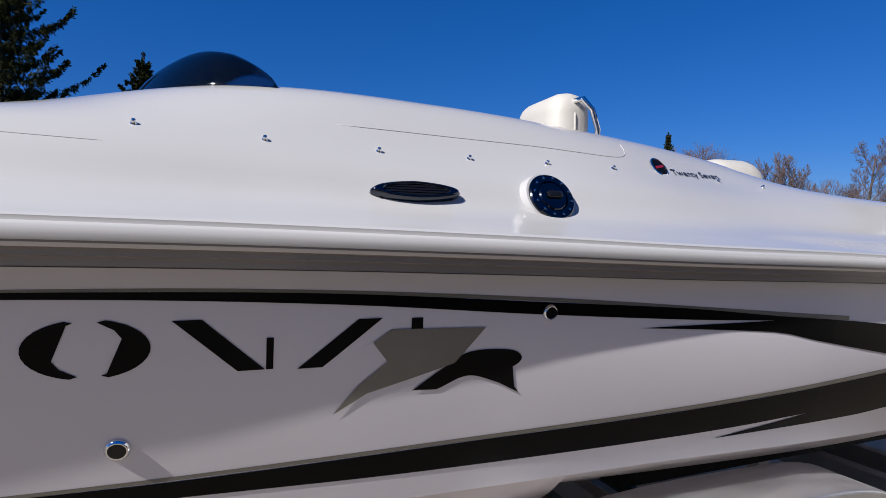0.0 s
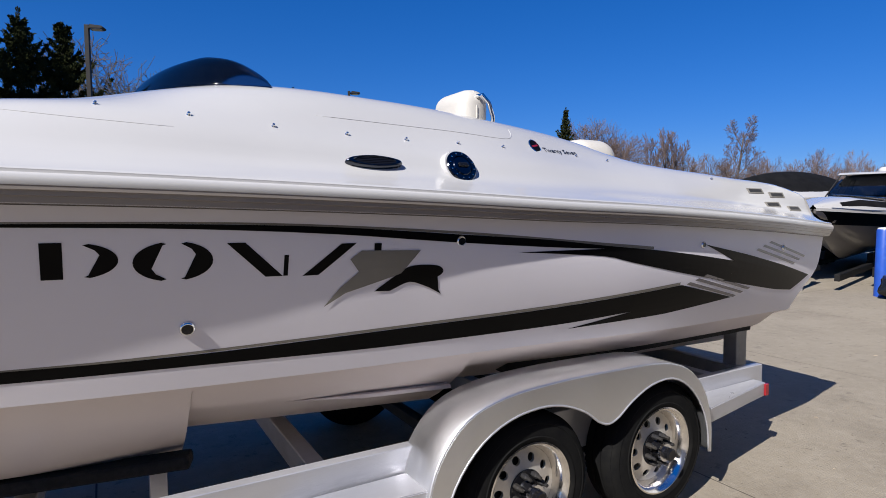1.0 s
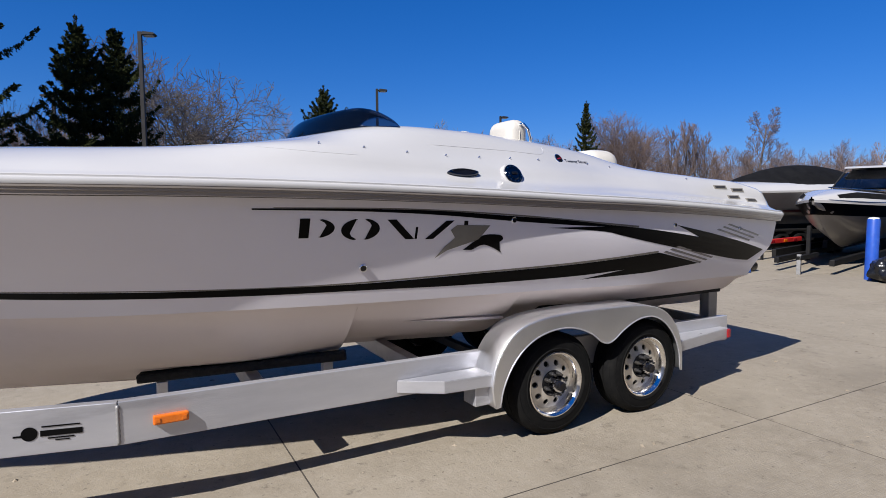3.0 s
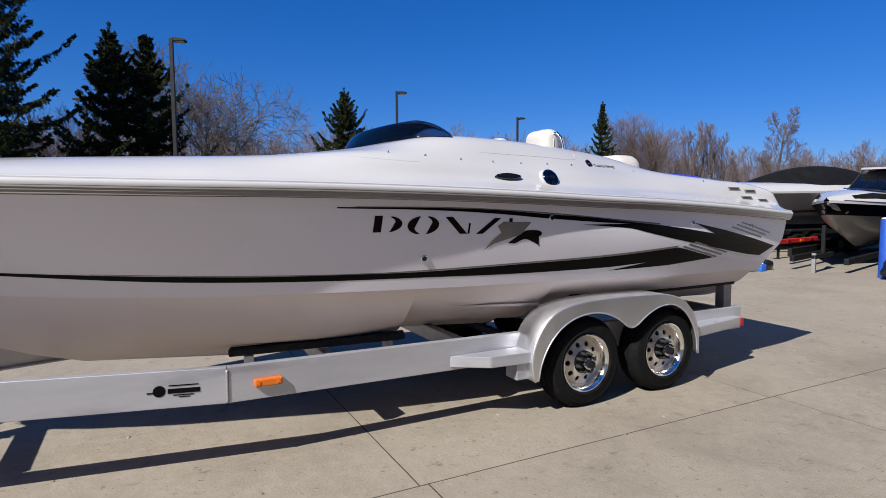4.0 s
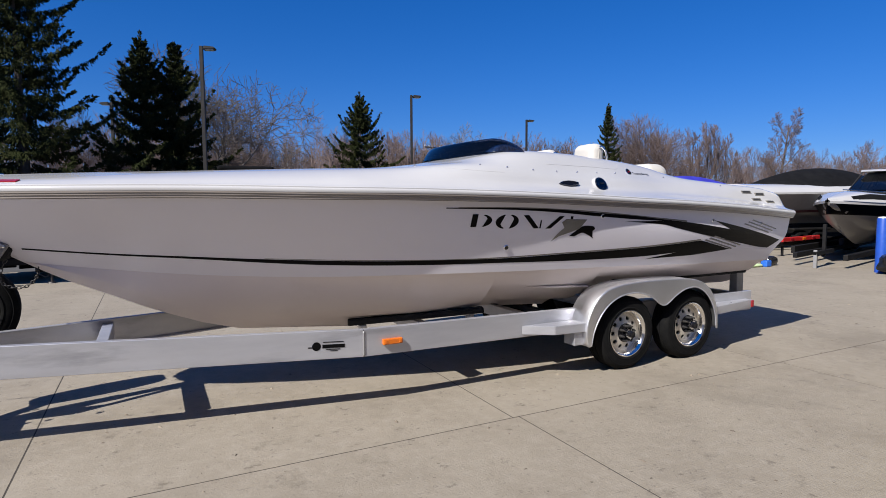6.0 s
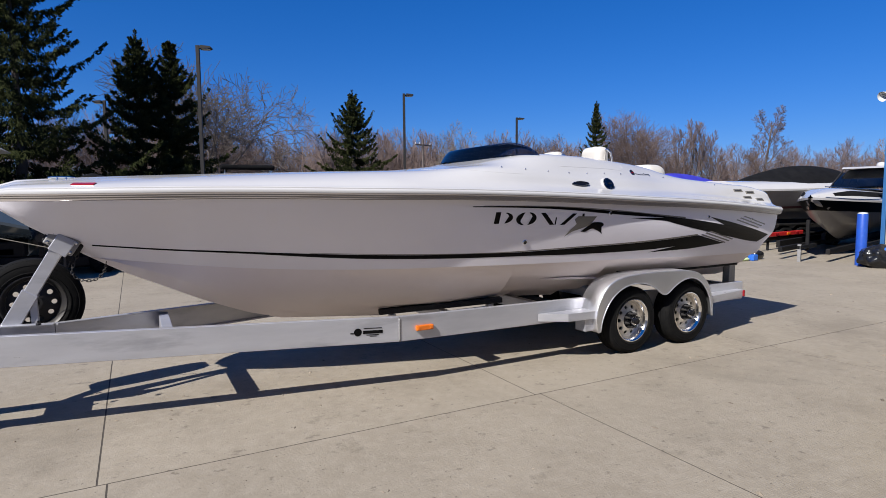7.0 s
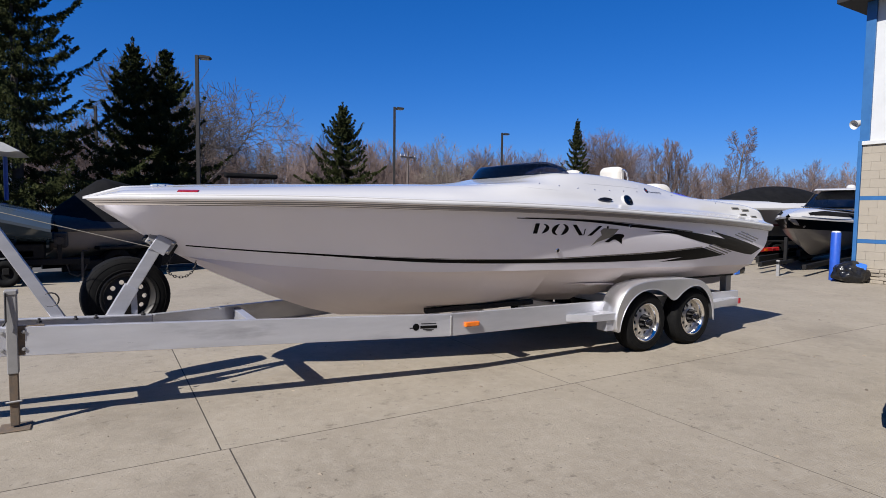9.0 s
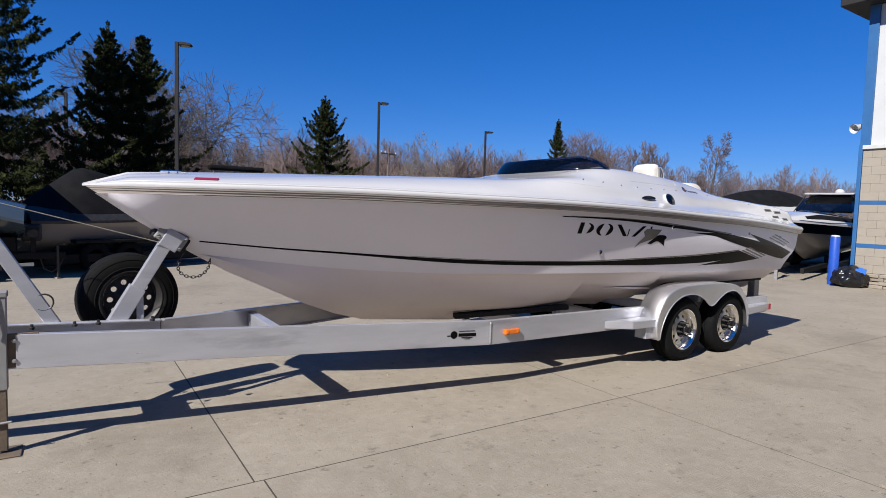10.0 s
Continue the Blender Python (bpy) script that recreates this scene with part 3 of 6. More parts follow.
def stripe(name, patches, mat, boat, lift=0.0013, label=""):
    """A vinyl stripe on the port topside, from patches that each lie between an upper and a lower edge."""
    v, f = [], []
    for x0, x1, upper, lower in patches:
        cols = max(6, int((x1 - x0) / 0.06))
        k = len(v)
        for x in np.linspace(x0, x1, cols):
            a = np.interp(x, [p[0] for p in upper], [p[1] for p in upper])
            b = np.interp(x, [p[0] for p in lower], [p[1] for p in lower])
            for w in (0.0, 0.25, 0.5, 0.75, 1.0):
                z = a + (b - a) * w
                v.append((x, float(side_y(x, z)) - lift, z))
        for i in range(cols - 1):
            for j in range(4):
                c = k + 5 * i + j
                f.append((c, c + 1, c + 6, c + 5))
    return link(name, v, f, mat, boat, False, label)


def arc_outline(pts, n=6):
    """Rounds an open run of points into a finer one."""
    t = list(range(len(pts)))
    u = np.linspace(0, len(pts) - 1, (len(pts) - 1) * n + 1)
    return list(zip(glide(t, [p[0] for p in pts], u), glide(t, [p[1] for p in pts], u)))


def build_graphics(boat):
    top = arc_outline([(-2.058, 1.617), (-1.462, 1.609), (-0.97, 1.591), (-0.452, 1.553), (-0.017, 1.520), (0.318, 1.484), (0.668, 1.450), (1.035, 1.407), (1.402, 1.357)])
    under = arc_outline([(-2.058, 1.609), (-1.461, 1.594), (-0.964, 1.566), (-0.49, 1.524), (-0.003, 1.487), (0.33, 1.468)])
    tail = arc_outline([(-0.167, 1.471), (0.10, 1.452), (0.358, 1.429), (0.534, 1.392), (0.87, 1.328), (1.208, 1.268), (1.6, 1.203), (1.987, 1.142), (2.229, 1.117)])
    crest = [(1.097, 1.461), (1.571, 1.382), (2.03, 1.296), (2.479, 1.201)]
    stripe("upper_stripe", [(-2.058, 0.33, top, under), (-0.167, 0.33, [(-0.167, 1.471), (0.33, 1.468)], tail), (0.33, 1.402, top, tail),
                            (1.097, 1.402, crest, [(1.097, 1.461), (1.402, 1.357)]), (1.402, 2.229, crest, tail), (2.229, 2.479, crest, [(2.229, 1.117), (2.479, 1.201)])],
           M_BLACK, boat, label="black upper stripe ending in a swept arrow")
    up = arc_outline([(-5.02, 1.340), (-4.46, 1.292), (-4.03, 1.265), (-3.57, 1.235), (-3.06, 1.206), (-2.5, 1.182), (-2.0, 1.174), (-1.402, 1.168), (-0.72, 1.184), (0.10, 1.204), (0.947, 1.251)])
    low = arc_outline([(-5.02, 1.328), (-4.46, 1.278), (-3.9, 1.238), (-3.3, 1.187), (-2.85, 1.158), (-2.2, 1.137), (-1.397, 1.126), (-0.70, 1.113), (0.12, 1.115), (0.606, 1.137)])
    keel = [(0.215, 1.086), (0.865, 1.097), (1.473, 1.138)]
    stripe("lower_stripe", [(-5.02, 0.606, up, low), (0.215, 0.606, [(0.215, 1.086), (0.606, 1.137)], keel), (0.606, 0.947, up, keel), (0.947, 1.473, [(0.947, 1.251), (1.473, 1.138)], keel)],
           M_BLACK, boat, label="long black lower stripe with forked arrow")
    line = [(-3.4, 1.227), (-2.6, 1.188), (-1.7, 1.168), (-0.72, 1.186), (0.10, 1.206), (0.93, 1.251)]
    decal("pinstripe", arc_outline(line) + arc_outline([(x, z + 0.004 + 0.012 * (x + 3.4) / 4.34) for x, z in line[::-1]]), M_GREYV, boat, 0.0009)
    line = [(-1.95, 1.617), (-1.2, 1.602), (-0.452, 1.555), (0.318, 1.484), (0.668, 1.452)]
    decal("pinstripe", arc_outline(line) + arc_outline([(x, z + 0.004 + 0.010 * (x + 1.95) / 2.7) for x, z in line[::-1]]), M_GREYV, boat, 0.0009)
    for k in range(3):
        x, z = 0.985 + 0.070 * k, 1.252 + 0.017 * k
        decal("hash_bar", [(x, z), (x + 0.51, z - 0.116), (x + 0.535, z - 0.107), (x + 0.03, z + 0.010)], M_SHADOWV, boat, label="dark grey slanted speed bar")
        x, z = 1.64 + 0.080 * k, 1.407 + 0.019 * k
        decal("hash_bar", [(x, z), (x + 0.54, z - 0.116), (x + 0.565, z - 0.106), (x + 0.03, z + 0.009)], M_SHADOWV, boat, label="dark grey slanted speed bar")
    # the maker's mark, as plain shapes of its size and colours
    def block(x0, x1, z0, z1, lean=0.0):
        return [(x0, z0), (x1, z0), (x1 + lean, z1), (x0 + lean, z1)]
    def crescent(cx, cz, a, b, inner, t0, t1):
        """A moon-shaped piece between two ellipses."""
        ts = np.radians(np.linspace(t0, t1, 15))
        out = [(cx + a * math.cos(t), cz + b * math.sin(t)) for t in ts]
        return out + [(cx + inner * math.cos(t), cz + b * 0.93 * math.sin(t)) for t in ts[::-1]]
    shapes = [block(-1.812, -1.758, 1.452, 1.560, 0.002), crescent(-1.735, 1.504, 0.116, 0.055, 0.073, -68, 68),
              crescent(-1.470, 1.493, 0.1125, 0.063, 0.066, 108, 252), crescent(-1.470, 1.493, 0.1125, 0.063, 0.066, -72, 72),
              block(-1.193, -1.137, 1.428, 1.546, -0.125), block(-1.135, -1.120, 1.428, 1.500),
              block(-1.069, -1.014, 1.424, 1.533, 0.130), block(-0.812, -0.784, 1.438, 1.530, -0.004)]
    for k, shape in enumerate(shapes):
        decal("mark_bar" if len(shape) == 4 else "mark_crescent", shape, M_BLACK, boat, 0.0014)
    decal("mark_bolt", [(-0.903, 1.475), (-0.863, 1.505), (-0.626, 1.498), (-0.763, 1.411), (-0.698, 1.411), (-0.792, 1.383), (-0.908, 1.350), (-0.985, 1.302), (-0.930, 1.372), (-0.866, 1.427), (-0.805, 1.480)], M_GREYV, boat, 0.0022, "taupe lightning-shaped decal")
    decal("mark_swoosh", arc_outline([(-0.798, 1.348), (-0.723, 1.402), (-0.659, 1.438), (-0.552, 1.436), (-0.517, 1.413), (-0.539, 1.390), (-0.594, 1.382), (-0.544, 1.353), (-0.511, 1.317)]) + arc_outline([(-0.576, 1.351), (-0.658, 1.375), (-0.736, 1.345)]), M_BLACK, boat, 0.0018, "black swoosh decal")


def on_side(x, z):
    """A frame on the port topside: its local z points out of the hull."""
    e = 0.02
    p = Vector((x, float(side_y(x, z)), z))
    dx = Vector((2 * e, float(side_y(x + e, z) - side_y(x - e, z)), 0)).normalized()
    dz = Vector((0, float(side_y(x, z + e) - side_y(x, z - e)), 2 * e)).normalized()
    out = dx.cross(dz).normalized()
    return Matrix.Translation(p) @ Matrix((dx, dz, out)).transposed().to_4x4()


def on_deck(x, z):
    """A frame on the port side of the deck: its local z points out."""
    p, slope = deck_point(x, z)
    a, b = deck_point(x - 0.05, z)[0], deck_point(x + 0.05, z)[0]
    dx = (b - a).normalized()
    dz = Vector((0, math.cos(slope), math.sin(slope)))
    dz = (dz - dx * dz.dot(dx)).normalized()
    out = dx.cross(dz).normalized()
    return Matrix.Translation(p) @ Matrix((dx, dz, out)).transposed().to_4x4()


def lettering(name, text, size, mat, m, parent, shear=0.0, depth=0.001):
    """Words as a thin mesh, in the built-in font."""
    cu = bpy.data.curves.new(name, "FONT")
    cu.body, cu.size, cu.shear, cu.extrude = text, size, shear, depth
    cu.align_x = "LEFT"
    tmp = new(name + "_curve", cu)
    bpy.context.view_layer.update()
    me = bpy.data.meshes.new_from_object(tmp.evaluated_get(bpy.context.evaluated_depsgraph_get()))
    bpy.data.objects.remove(tmp)
    me.materials.clear()
    me.materials.append(mat)
    ob = new(name, me)
    ob.parent = parent
    ob.matrix_basis = m
    return ob


def build_deck_fittings(boat):
    # cover studs along the coaming
    bm = lathe(bmesh.new(), [(0.0001, 0.010), (0.004, 0.010), (0.0055, 0.007), (0.004, 0.004), (0.007, 0.002), (0.0075, -0.002)], 12)
    stud = part("cover_stud", bm, M_CHROME, boat, "small chrome snap stud", smooth=True)
    spots = [(-1.66, 1.975), (-1.40, 1.961), (-1.128, 1.943), (-0.848, 1.935), (-0.582, 1.934), (-0.314, 1.937), (-0.05, 1.938), (0.50, 1.927), (0.74, 1.913), (1.55, 1.83)]
    for k, (x, z) in enumerate(spots):
        o = stud if k == 0 else new("cover_stud", stud.data)
        o.parent = boat
        o.matrix_basis = on_deck(x, z)
        o["label"] = "small chrome snap stud"
    # oval air vent
    m = on_deck(-0.782, 1.820)
    bm = bmesh.new()
    for r, h in ((1.0, 0.0), (1.0, 0.010), (0.93, 0.020), (0.80, 0.022), (0.74, 0.014)):
        for k in range(40):
            a = 2 * math.pi * k / 40
            c, s = math.cos(a), math.sin(a)
            bm.verts.new((0.118 * c * (0.96 + 0.04 * abs(c)) * (r if r > 0.9 else r * 0.98), 0.024 * s * r * (1.0 + 0.15 * (1 - abs(c))), h))
    bm.verts.ensure_lookup_table()
    for f in grid_faces(5, 40, True):
        bm.faces.new([bm.verts[i] for i in f])
    vent = part("air_vent", bm, M_DARKREFLECT, boat, "oval chrome vent with dark louvres", smooth=True)
    vent.matrix_basis = m
    for k in range(4):
        z = -0.0125 + 0.0083 * k
        w = 0.098 * math.sqrt(max(0.05, 1 - (z / 0.021) ** 2))
        boxed("louvre", (-w, z - 0.0032, 0.006), (w, z + 0.0032, 0.017), M_BRASS, vent, 0.001)
    boxed("vent_back", (-0.095, -0.017, 0.001), (0.095, 0.017, 0.005), M_BRASS, vent, 0.0)
    # round filler port
    m = on_deck(-0.392, 1.812) @ pose(0, 0, 0.016, 15)
    boss = part("filler_boss", lathe(bmesh.new(), [(0.090, -0.050), (0.083, -0.010), (0.077, 0.001), (0.0001, 0.001)], 48), M_GEL, boat, "raised white boss round the filler", angle=40)
    boss.matrix_basis = m
    bm = lathe(bmesh.new(), [(0.0705, 0.0), (0.0705, 0.006), (0.067, 0.010), (0.046, 0.012), (0.0455, 0.002), (0.0001, 0.002)], 48)
    port = part("filler_port", bm, M_DARKREFLECT, boat, "round polished filler port with bolted ring", angle=40)
    port.matrix_basis = m
    bm = lathe(bmesh.new(), [(0.044, 0.002), (0.044, 0.010), (0.040, 0.014), (0.0001, 0.017)], 40)
    part("filler_cap", bm, M_DARKREFLECT, port, "mirror-polished cap", angle=40)
    boxed("cap_grip", (-0.022, -0.010, 0.014), (0.026, 0.012, 0.024), M_BRASS, port, 0.006)
    for k in range(12):
        a = 2 * math.pi * (k + 0.5) / 12
        bm = lathe(bmesh.new(), [(0.0036, 0.009), (0.0036, 0.0135), (0.0024, 0.0145), (0.0001, 0.0145)], 10, Matrix.Translation((0.0575 * math.cos(a), 0.0575 * math.sin(a), 0)))
        part("ring_bolt", bm, M_CHROME, port)
    # round badge and the words behind it
    m = on_deck(0.185, 1.955) @ pose(0, 0, 0.004, 14)
    badge = part("round_badge", lathe(bmesh.new(), [(0.040, 0.0), (0.040, 0.005), (0.035, 0.007), (0.0345, 0.005), (0.0001, 0.005)], 32), M_CHROME, boat, "small round badge, dark with a red bar", angle=40)
    badge.matrix_basis = m
    part("badge_face", lathe(bmesh.new(), [(0.0342, 0.0055), (0.0001, 0.0055)], 32), M_BLACK, badge)
    boxed("badge_bar", (-0.024, -0.005, 0.0056), (0.024, 0.005, 0.0066), M_RED, badge, 0.0, pose(0, 0, 0, 0, 0, 12))
    words = lettering("script_words", "Twenty Seven", 0.050, M_BRASS, on_deck(0.245, 1.936), boat, 0.35)
    words.data.transform(words.matrix_basis)
    words.matrix_basis = Matrix.Identity(4)
    for v in words.data.vertices:
        v.co.y = deck_point(v.co.x, v.co.z)[0].y - 0.003
    # four slots on the quarter
    for x, z in ((1.93, 1.762), (2.15, 1.738), (2.06, 1.675), (2.31, 1.650)):
        s = on_deck(x, z)
        bm = bmesh.new()
        box(bm, (-0.085, -0.020, -0.004), (0.085, 0.020, 0.004), 0.003)
        slot = part("quarter_vent", bm, M_GREYV, boat, "small taupe slotted vent")
        slot.matrix_basis = s
        boxed("slot_mouth", (-0.066, -0.012, 0.003), (0.066, 0.012, 0.0052), M_DARK, slot, 0.0)
    # bow navigation light
    m = on_deck(-5.03, 1.812)
    nav = boxed("navigation_light", (-0.085, -0.024, -0.002), (0.085, 0.024, 0.008), M_RED, boat, 0.004, label="flush red bow light")
    nav.matrix_basis = m
    # small cleat on the foredeck
    bm = bmesh.new()
    tube(bm, [(-0.09, 0, 0.03), (-0.05, 0, 0.036), (0.05, 0, 0.036), (0.09, 0, 0.03)], 0.008, 8)
    tube(bm, [(-0.03, 0, 0), (-0.03, 0, 0.034)], 0.008, 8)
    tube(bm, [(0.03, 0, 0), (0.03, 0, 0.034)], 0.008, 8)
    c = part("cleat", bm, M_CHROME, boat, "chrome foredeck cleat", smooth=True)
    c.location = (-5.2, 1.02, 1.842)


def build_side_fittings(boat):
    for x, z, r in ((-1.43, 1.266, 0.021), (-0.452, 1.528, 0.017), (1.075, 1.460, 0.015), (2.0, 1.407, 0.015)):
        bm = lathe(bmesh.new(), [(r * 1.25, 0.0), (r * 1.25, 0.004), (r, 0.009), (r * 0.72, 0.008), (r * 0.68, -0.012), (0.0001, -0.012)], 28)
        ob = part("drain_fitting", bm, M_CHROME, boat, "round chrome through-hull drain", angle=50)
        ob.matrix_basis = on_side(x, z)
        part("drain_hole", lathe(bmesh.new(), [(r * 0.86, 0.0092), (0.0001, 0.0088)], 24), M_BRASS, ob)


def build_windscreen(boat):
    """A low smoked deflector, wrapped round the front of the cockpit."""
    outer = []
    n, rows = 60, 9
    for i in range(n):
        a = math.pi * (i / (n - 1))
        c, s = math.cos(a), math.sin(a)
        y = CY - 0.86 * c
        x = -1.08 - 0.50 * s ** 0.9
        ends = min(1.0, s / 0.62) ** 0.75
        foot = deck_top(x, y) - 0.012
        top = foot + 0.018 + 0.155 * ends
        for j in range(rows):
            v = j / (rows - 1)
            back = 0.14 * v * ends
            yy = CY + (y - CY) * (1 - 0.10 * v * ends)
            outer.append((x + back, yy, foot + (top - foot) * math.sin(v * math.pi / 2) ** 0.95))
    f = grid_faces(n, rows)
    ob = link("windscreen", outer, f, M_SMOKE, boat, True, "low wraparound smoked acrylic windscreen")
    mod = ob.modifiers.new("thick", "SOLIDIFY")
    mod.thickness = 0.006
    bm = bmesh.new()
    tube(bm, [outer[i * rows] for i in range(n)], 0.008, 6)
    part("windscreen_trim", bm, M_BRASS, ob, "black base trim", smooth=True)
    # raised lines moulded into the coaming
    for name, run, r in (("coaming_line", [(-0.95, 2.005), (-0.6, 2.0), (-0.3, 1.995), (-0.05, 1.985), (0.04, 1.99), (0.075, 2.015), (0.085, 2.045)], 0.0017),
                         ("foredeck_line", [(-2.35, 1.958), (-2.1, 1.948), (-1.9, 1.935), (-1.7, 1.922), (-1.45, 1.912)], 0.0012)):
        fine = arc_outline(run, 6)
        bm = tube(bmesh.new(), [deck_point(x, z)[0] for x, z in fine], [r * 0.3] + [r] * (len(fine) - 2) + [r * 0.2], 8)
        part(name, bm, M_GEL, boat, "soft moulded ridge", smooth=True)


def deck_top(x, y):
    """The deck's height at a place."""
    yy = y if y <= CY else 2 * CY - y
    s = deck_section(min(x, -0.95))[8:]
    return float(np.interp(yy, [p[0] for p in s], [p[1] for p in s]))


def cushion(name, lo, hi, mat, parent, label="", bevel=0.07, lean=0.0):
    bm = bmesh.new()
    lo, hi = Vector(lo), Vector(hi)
    box(bm, lo, hi, bevel, segs=5)
    if lean:
        for v in bm.verts:
            u = (v.co.z - lo.z) / (hi.z - lo.z)
            v.co.x += lean * (1 - u)
    return part(name, bm, mat, parent, label, angle=60)


def build_seats(boat):
    for y in (0.74, 2 * CY - 0.74):
        s = thing("helm_seat", "", "")
        s.parent = boat
        s["label"] = "cream vinyl bolster seat with chrome grab handle"
        cushion("backrest", (-0.075, y - 0.27, 1.5), (0.105, y + 0.07, 2.268), M_VINYL, s, "padded cream backrest", 0.080, -0.02)
        bm = tube(bmesh.new(), [(0.01, y - 0.262, 2.225), (0.025, y - 0.292, 2.228), (0.06, y - 0.300, 2.19), (0.085, y - 0.300, 2.12), (0.09, y - 0.285, 2.0)], 0.011, 10)
        part("grab_handle", bm, M_CHROME, s, "polished grab handle", smooth=True)
        bm = tube(bmesh.new(), [(0.0, y - 0.272, 1.9), (0.005, y - 0.272, 2.17), (0.01, y - 0.235, 2.255), (0.012, y - 0.10, 2.270), (0.01, y + 0.03, 2.258)], 0.004, 6)
        part("seam_piping", bm, M_VINYL, s)
    s = thing("rear_bench", "", "")
    s.parent = boat
    s["label"] = "cream vinyl rear bench with rounded top"
    cushion("backrest", (0.88, 0.64, 1.5), (1.27, 2 * CY - 0.64, 2.098), M_VINYL, s, "padded cream bench back", 0.13, 0.0)
    cushion("seat", (0.45, 0.80, 1.46), (0.86, 2 * CY - 0.80, 1.75), M_VINYL, s, "", 0.06)
    boxed("cockpit_sole", (-0.95, 0.72, 1.40), (1.52, 2 * CY - 0.72, 1.44), M_GEL, boat, 0)


def build_boat():
    boat = thing("speedboat", "white and cream speedboat with black stripes on an aluminium trailer", "speedboat")
    build_hull(boat)
    build_deck(boat)
    build_graphics(boat)
    build_side_fittings(boat)
    build_deck_fittings(boat)
    build_windscreen(boat)
    build_seats(boat)
    return boat


# ---- the trailer ----
def channel(name, a, b, h, flange, mat, parent, label="", face=-1):
    """A beam with top and bottom flanges between two points of its lower front edge."""
    a, b = Vector(a), Vector(b)
    d = b - a
    run = Vector((d.x, d.y, 0)).normalized()
    side = Vector((-run.y, run.x, 0)) * -face
    bm = bmesh.new()
    prof = [(0, 0), (flange, 0), (flange, 0.012), (0.010, 0.016), (0.010, h - 0.016), (flange, h - 0.012), (flange, h), (0, h)]
    rings = [[bm.verts.new(p + side * s + Vector((0, 0, z))) for s, z in prof] for p in (a, b)]
    n = len(prof)
    for k in range(n):
        bm.faces.new((rings[0][k], rings[0][(k + 1) % n], rings[1][(k + 1) % n], rings[1][k]))
    bm.faces.new(rings[0])
    bm.faces.new(rings[1][::-1])
    bmesh.ops.bevel(bm, geom=[e for e in bm.edges if e.calc_length() > 0.5], offset=0.003, segments=1, affect="EDGES")
    return part(name, bm, mat, parent, label)


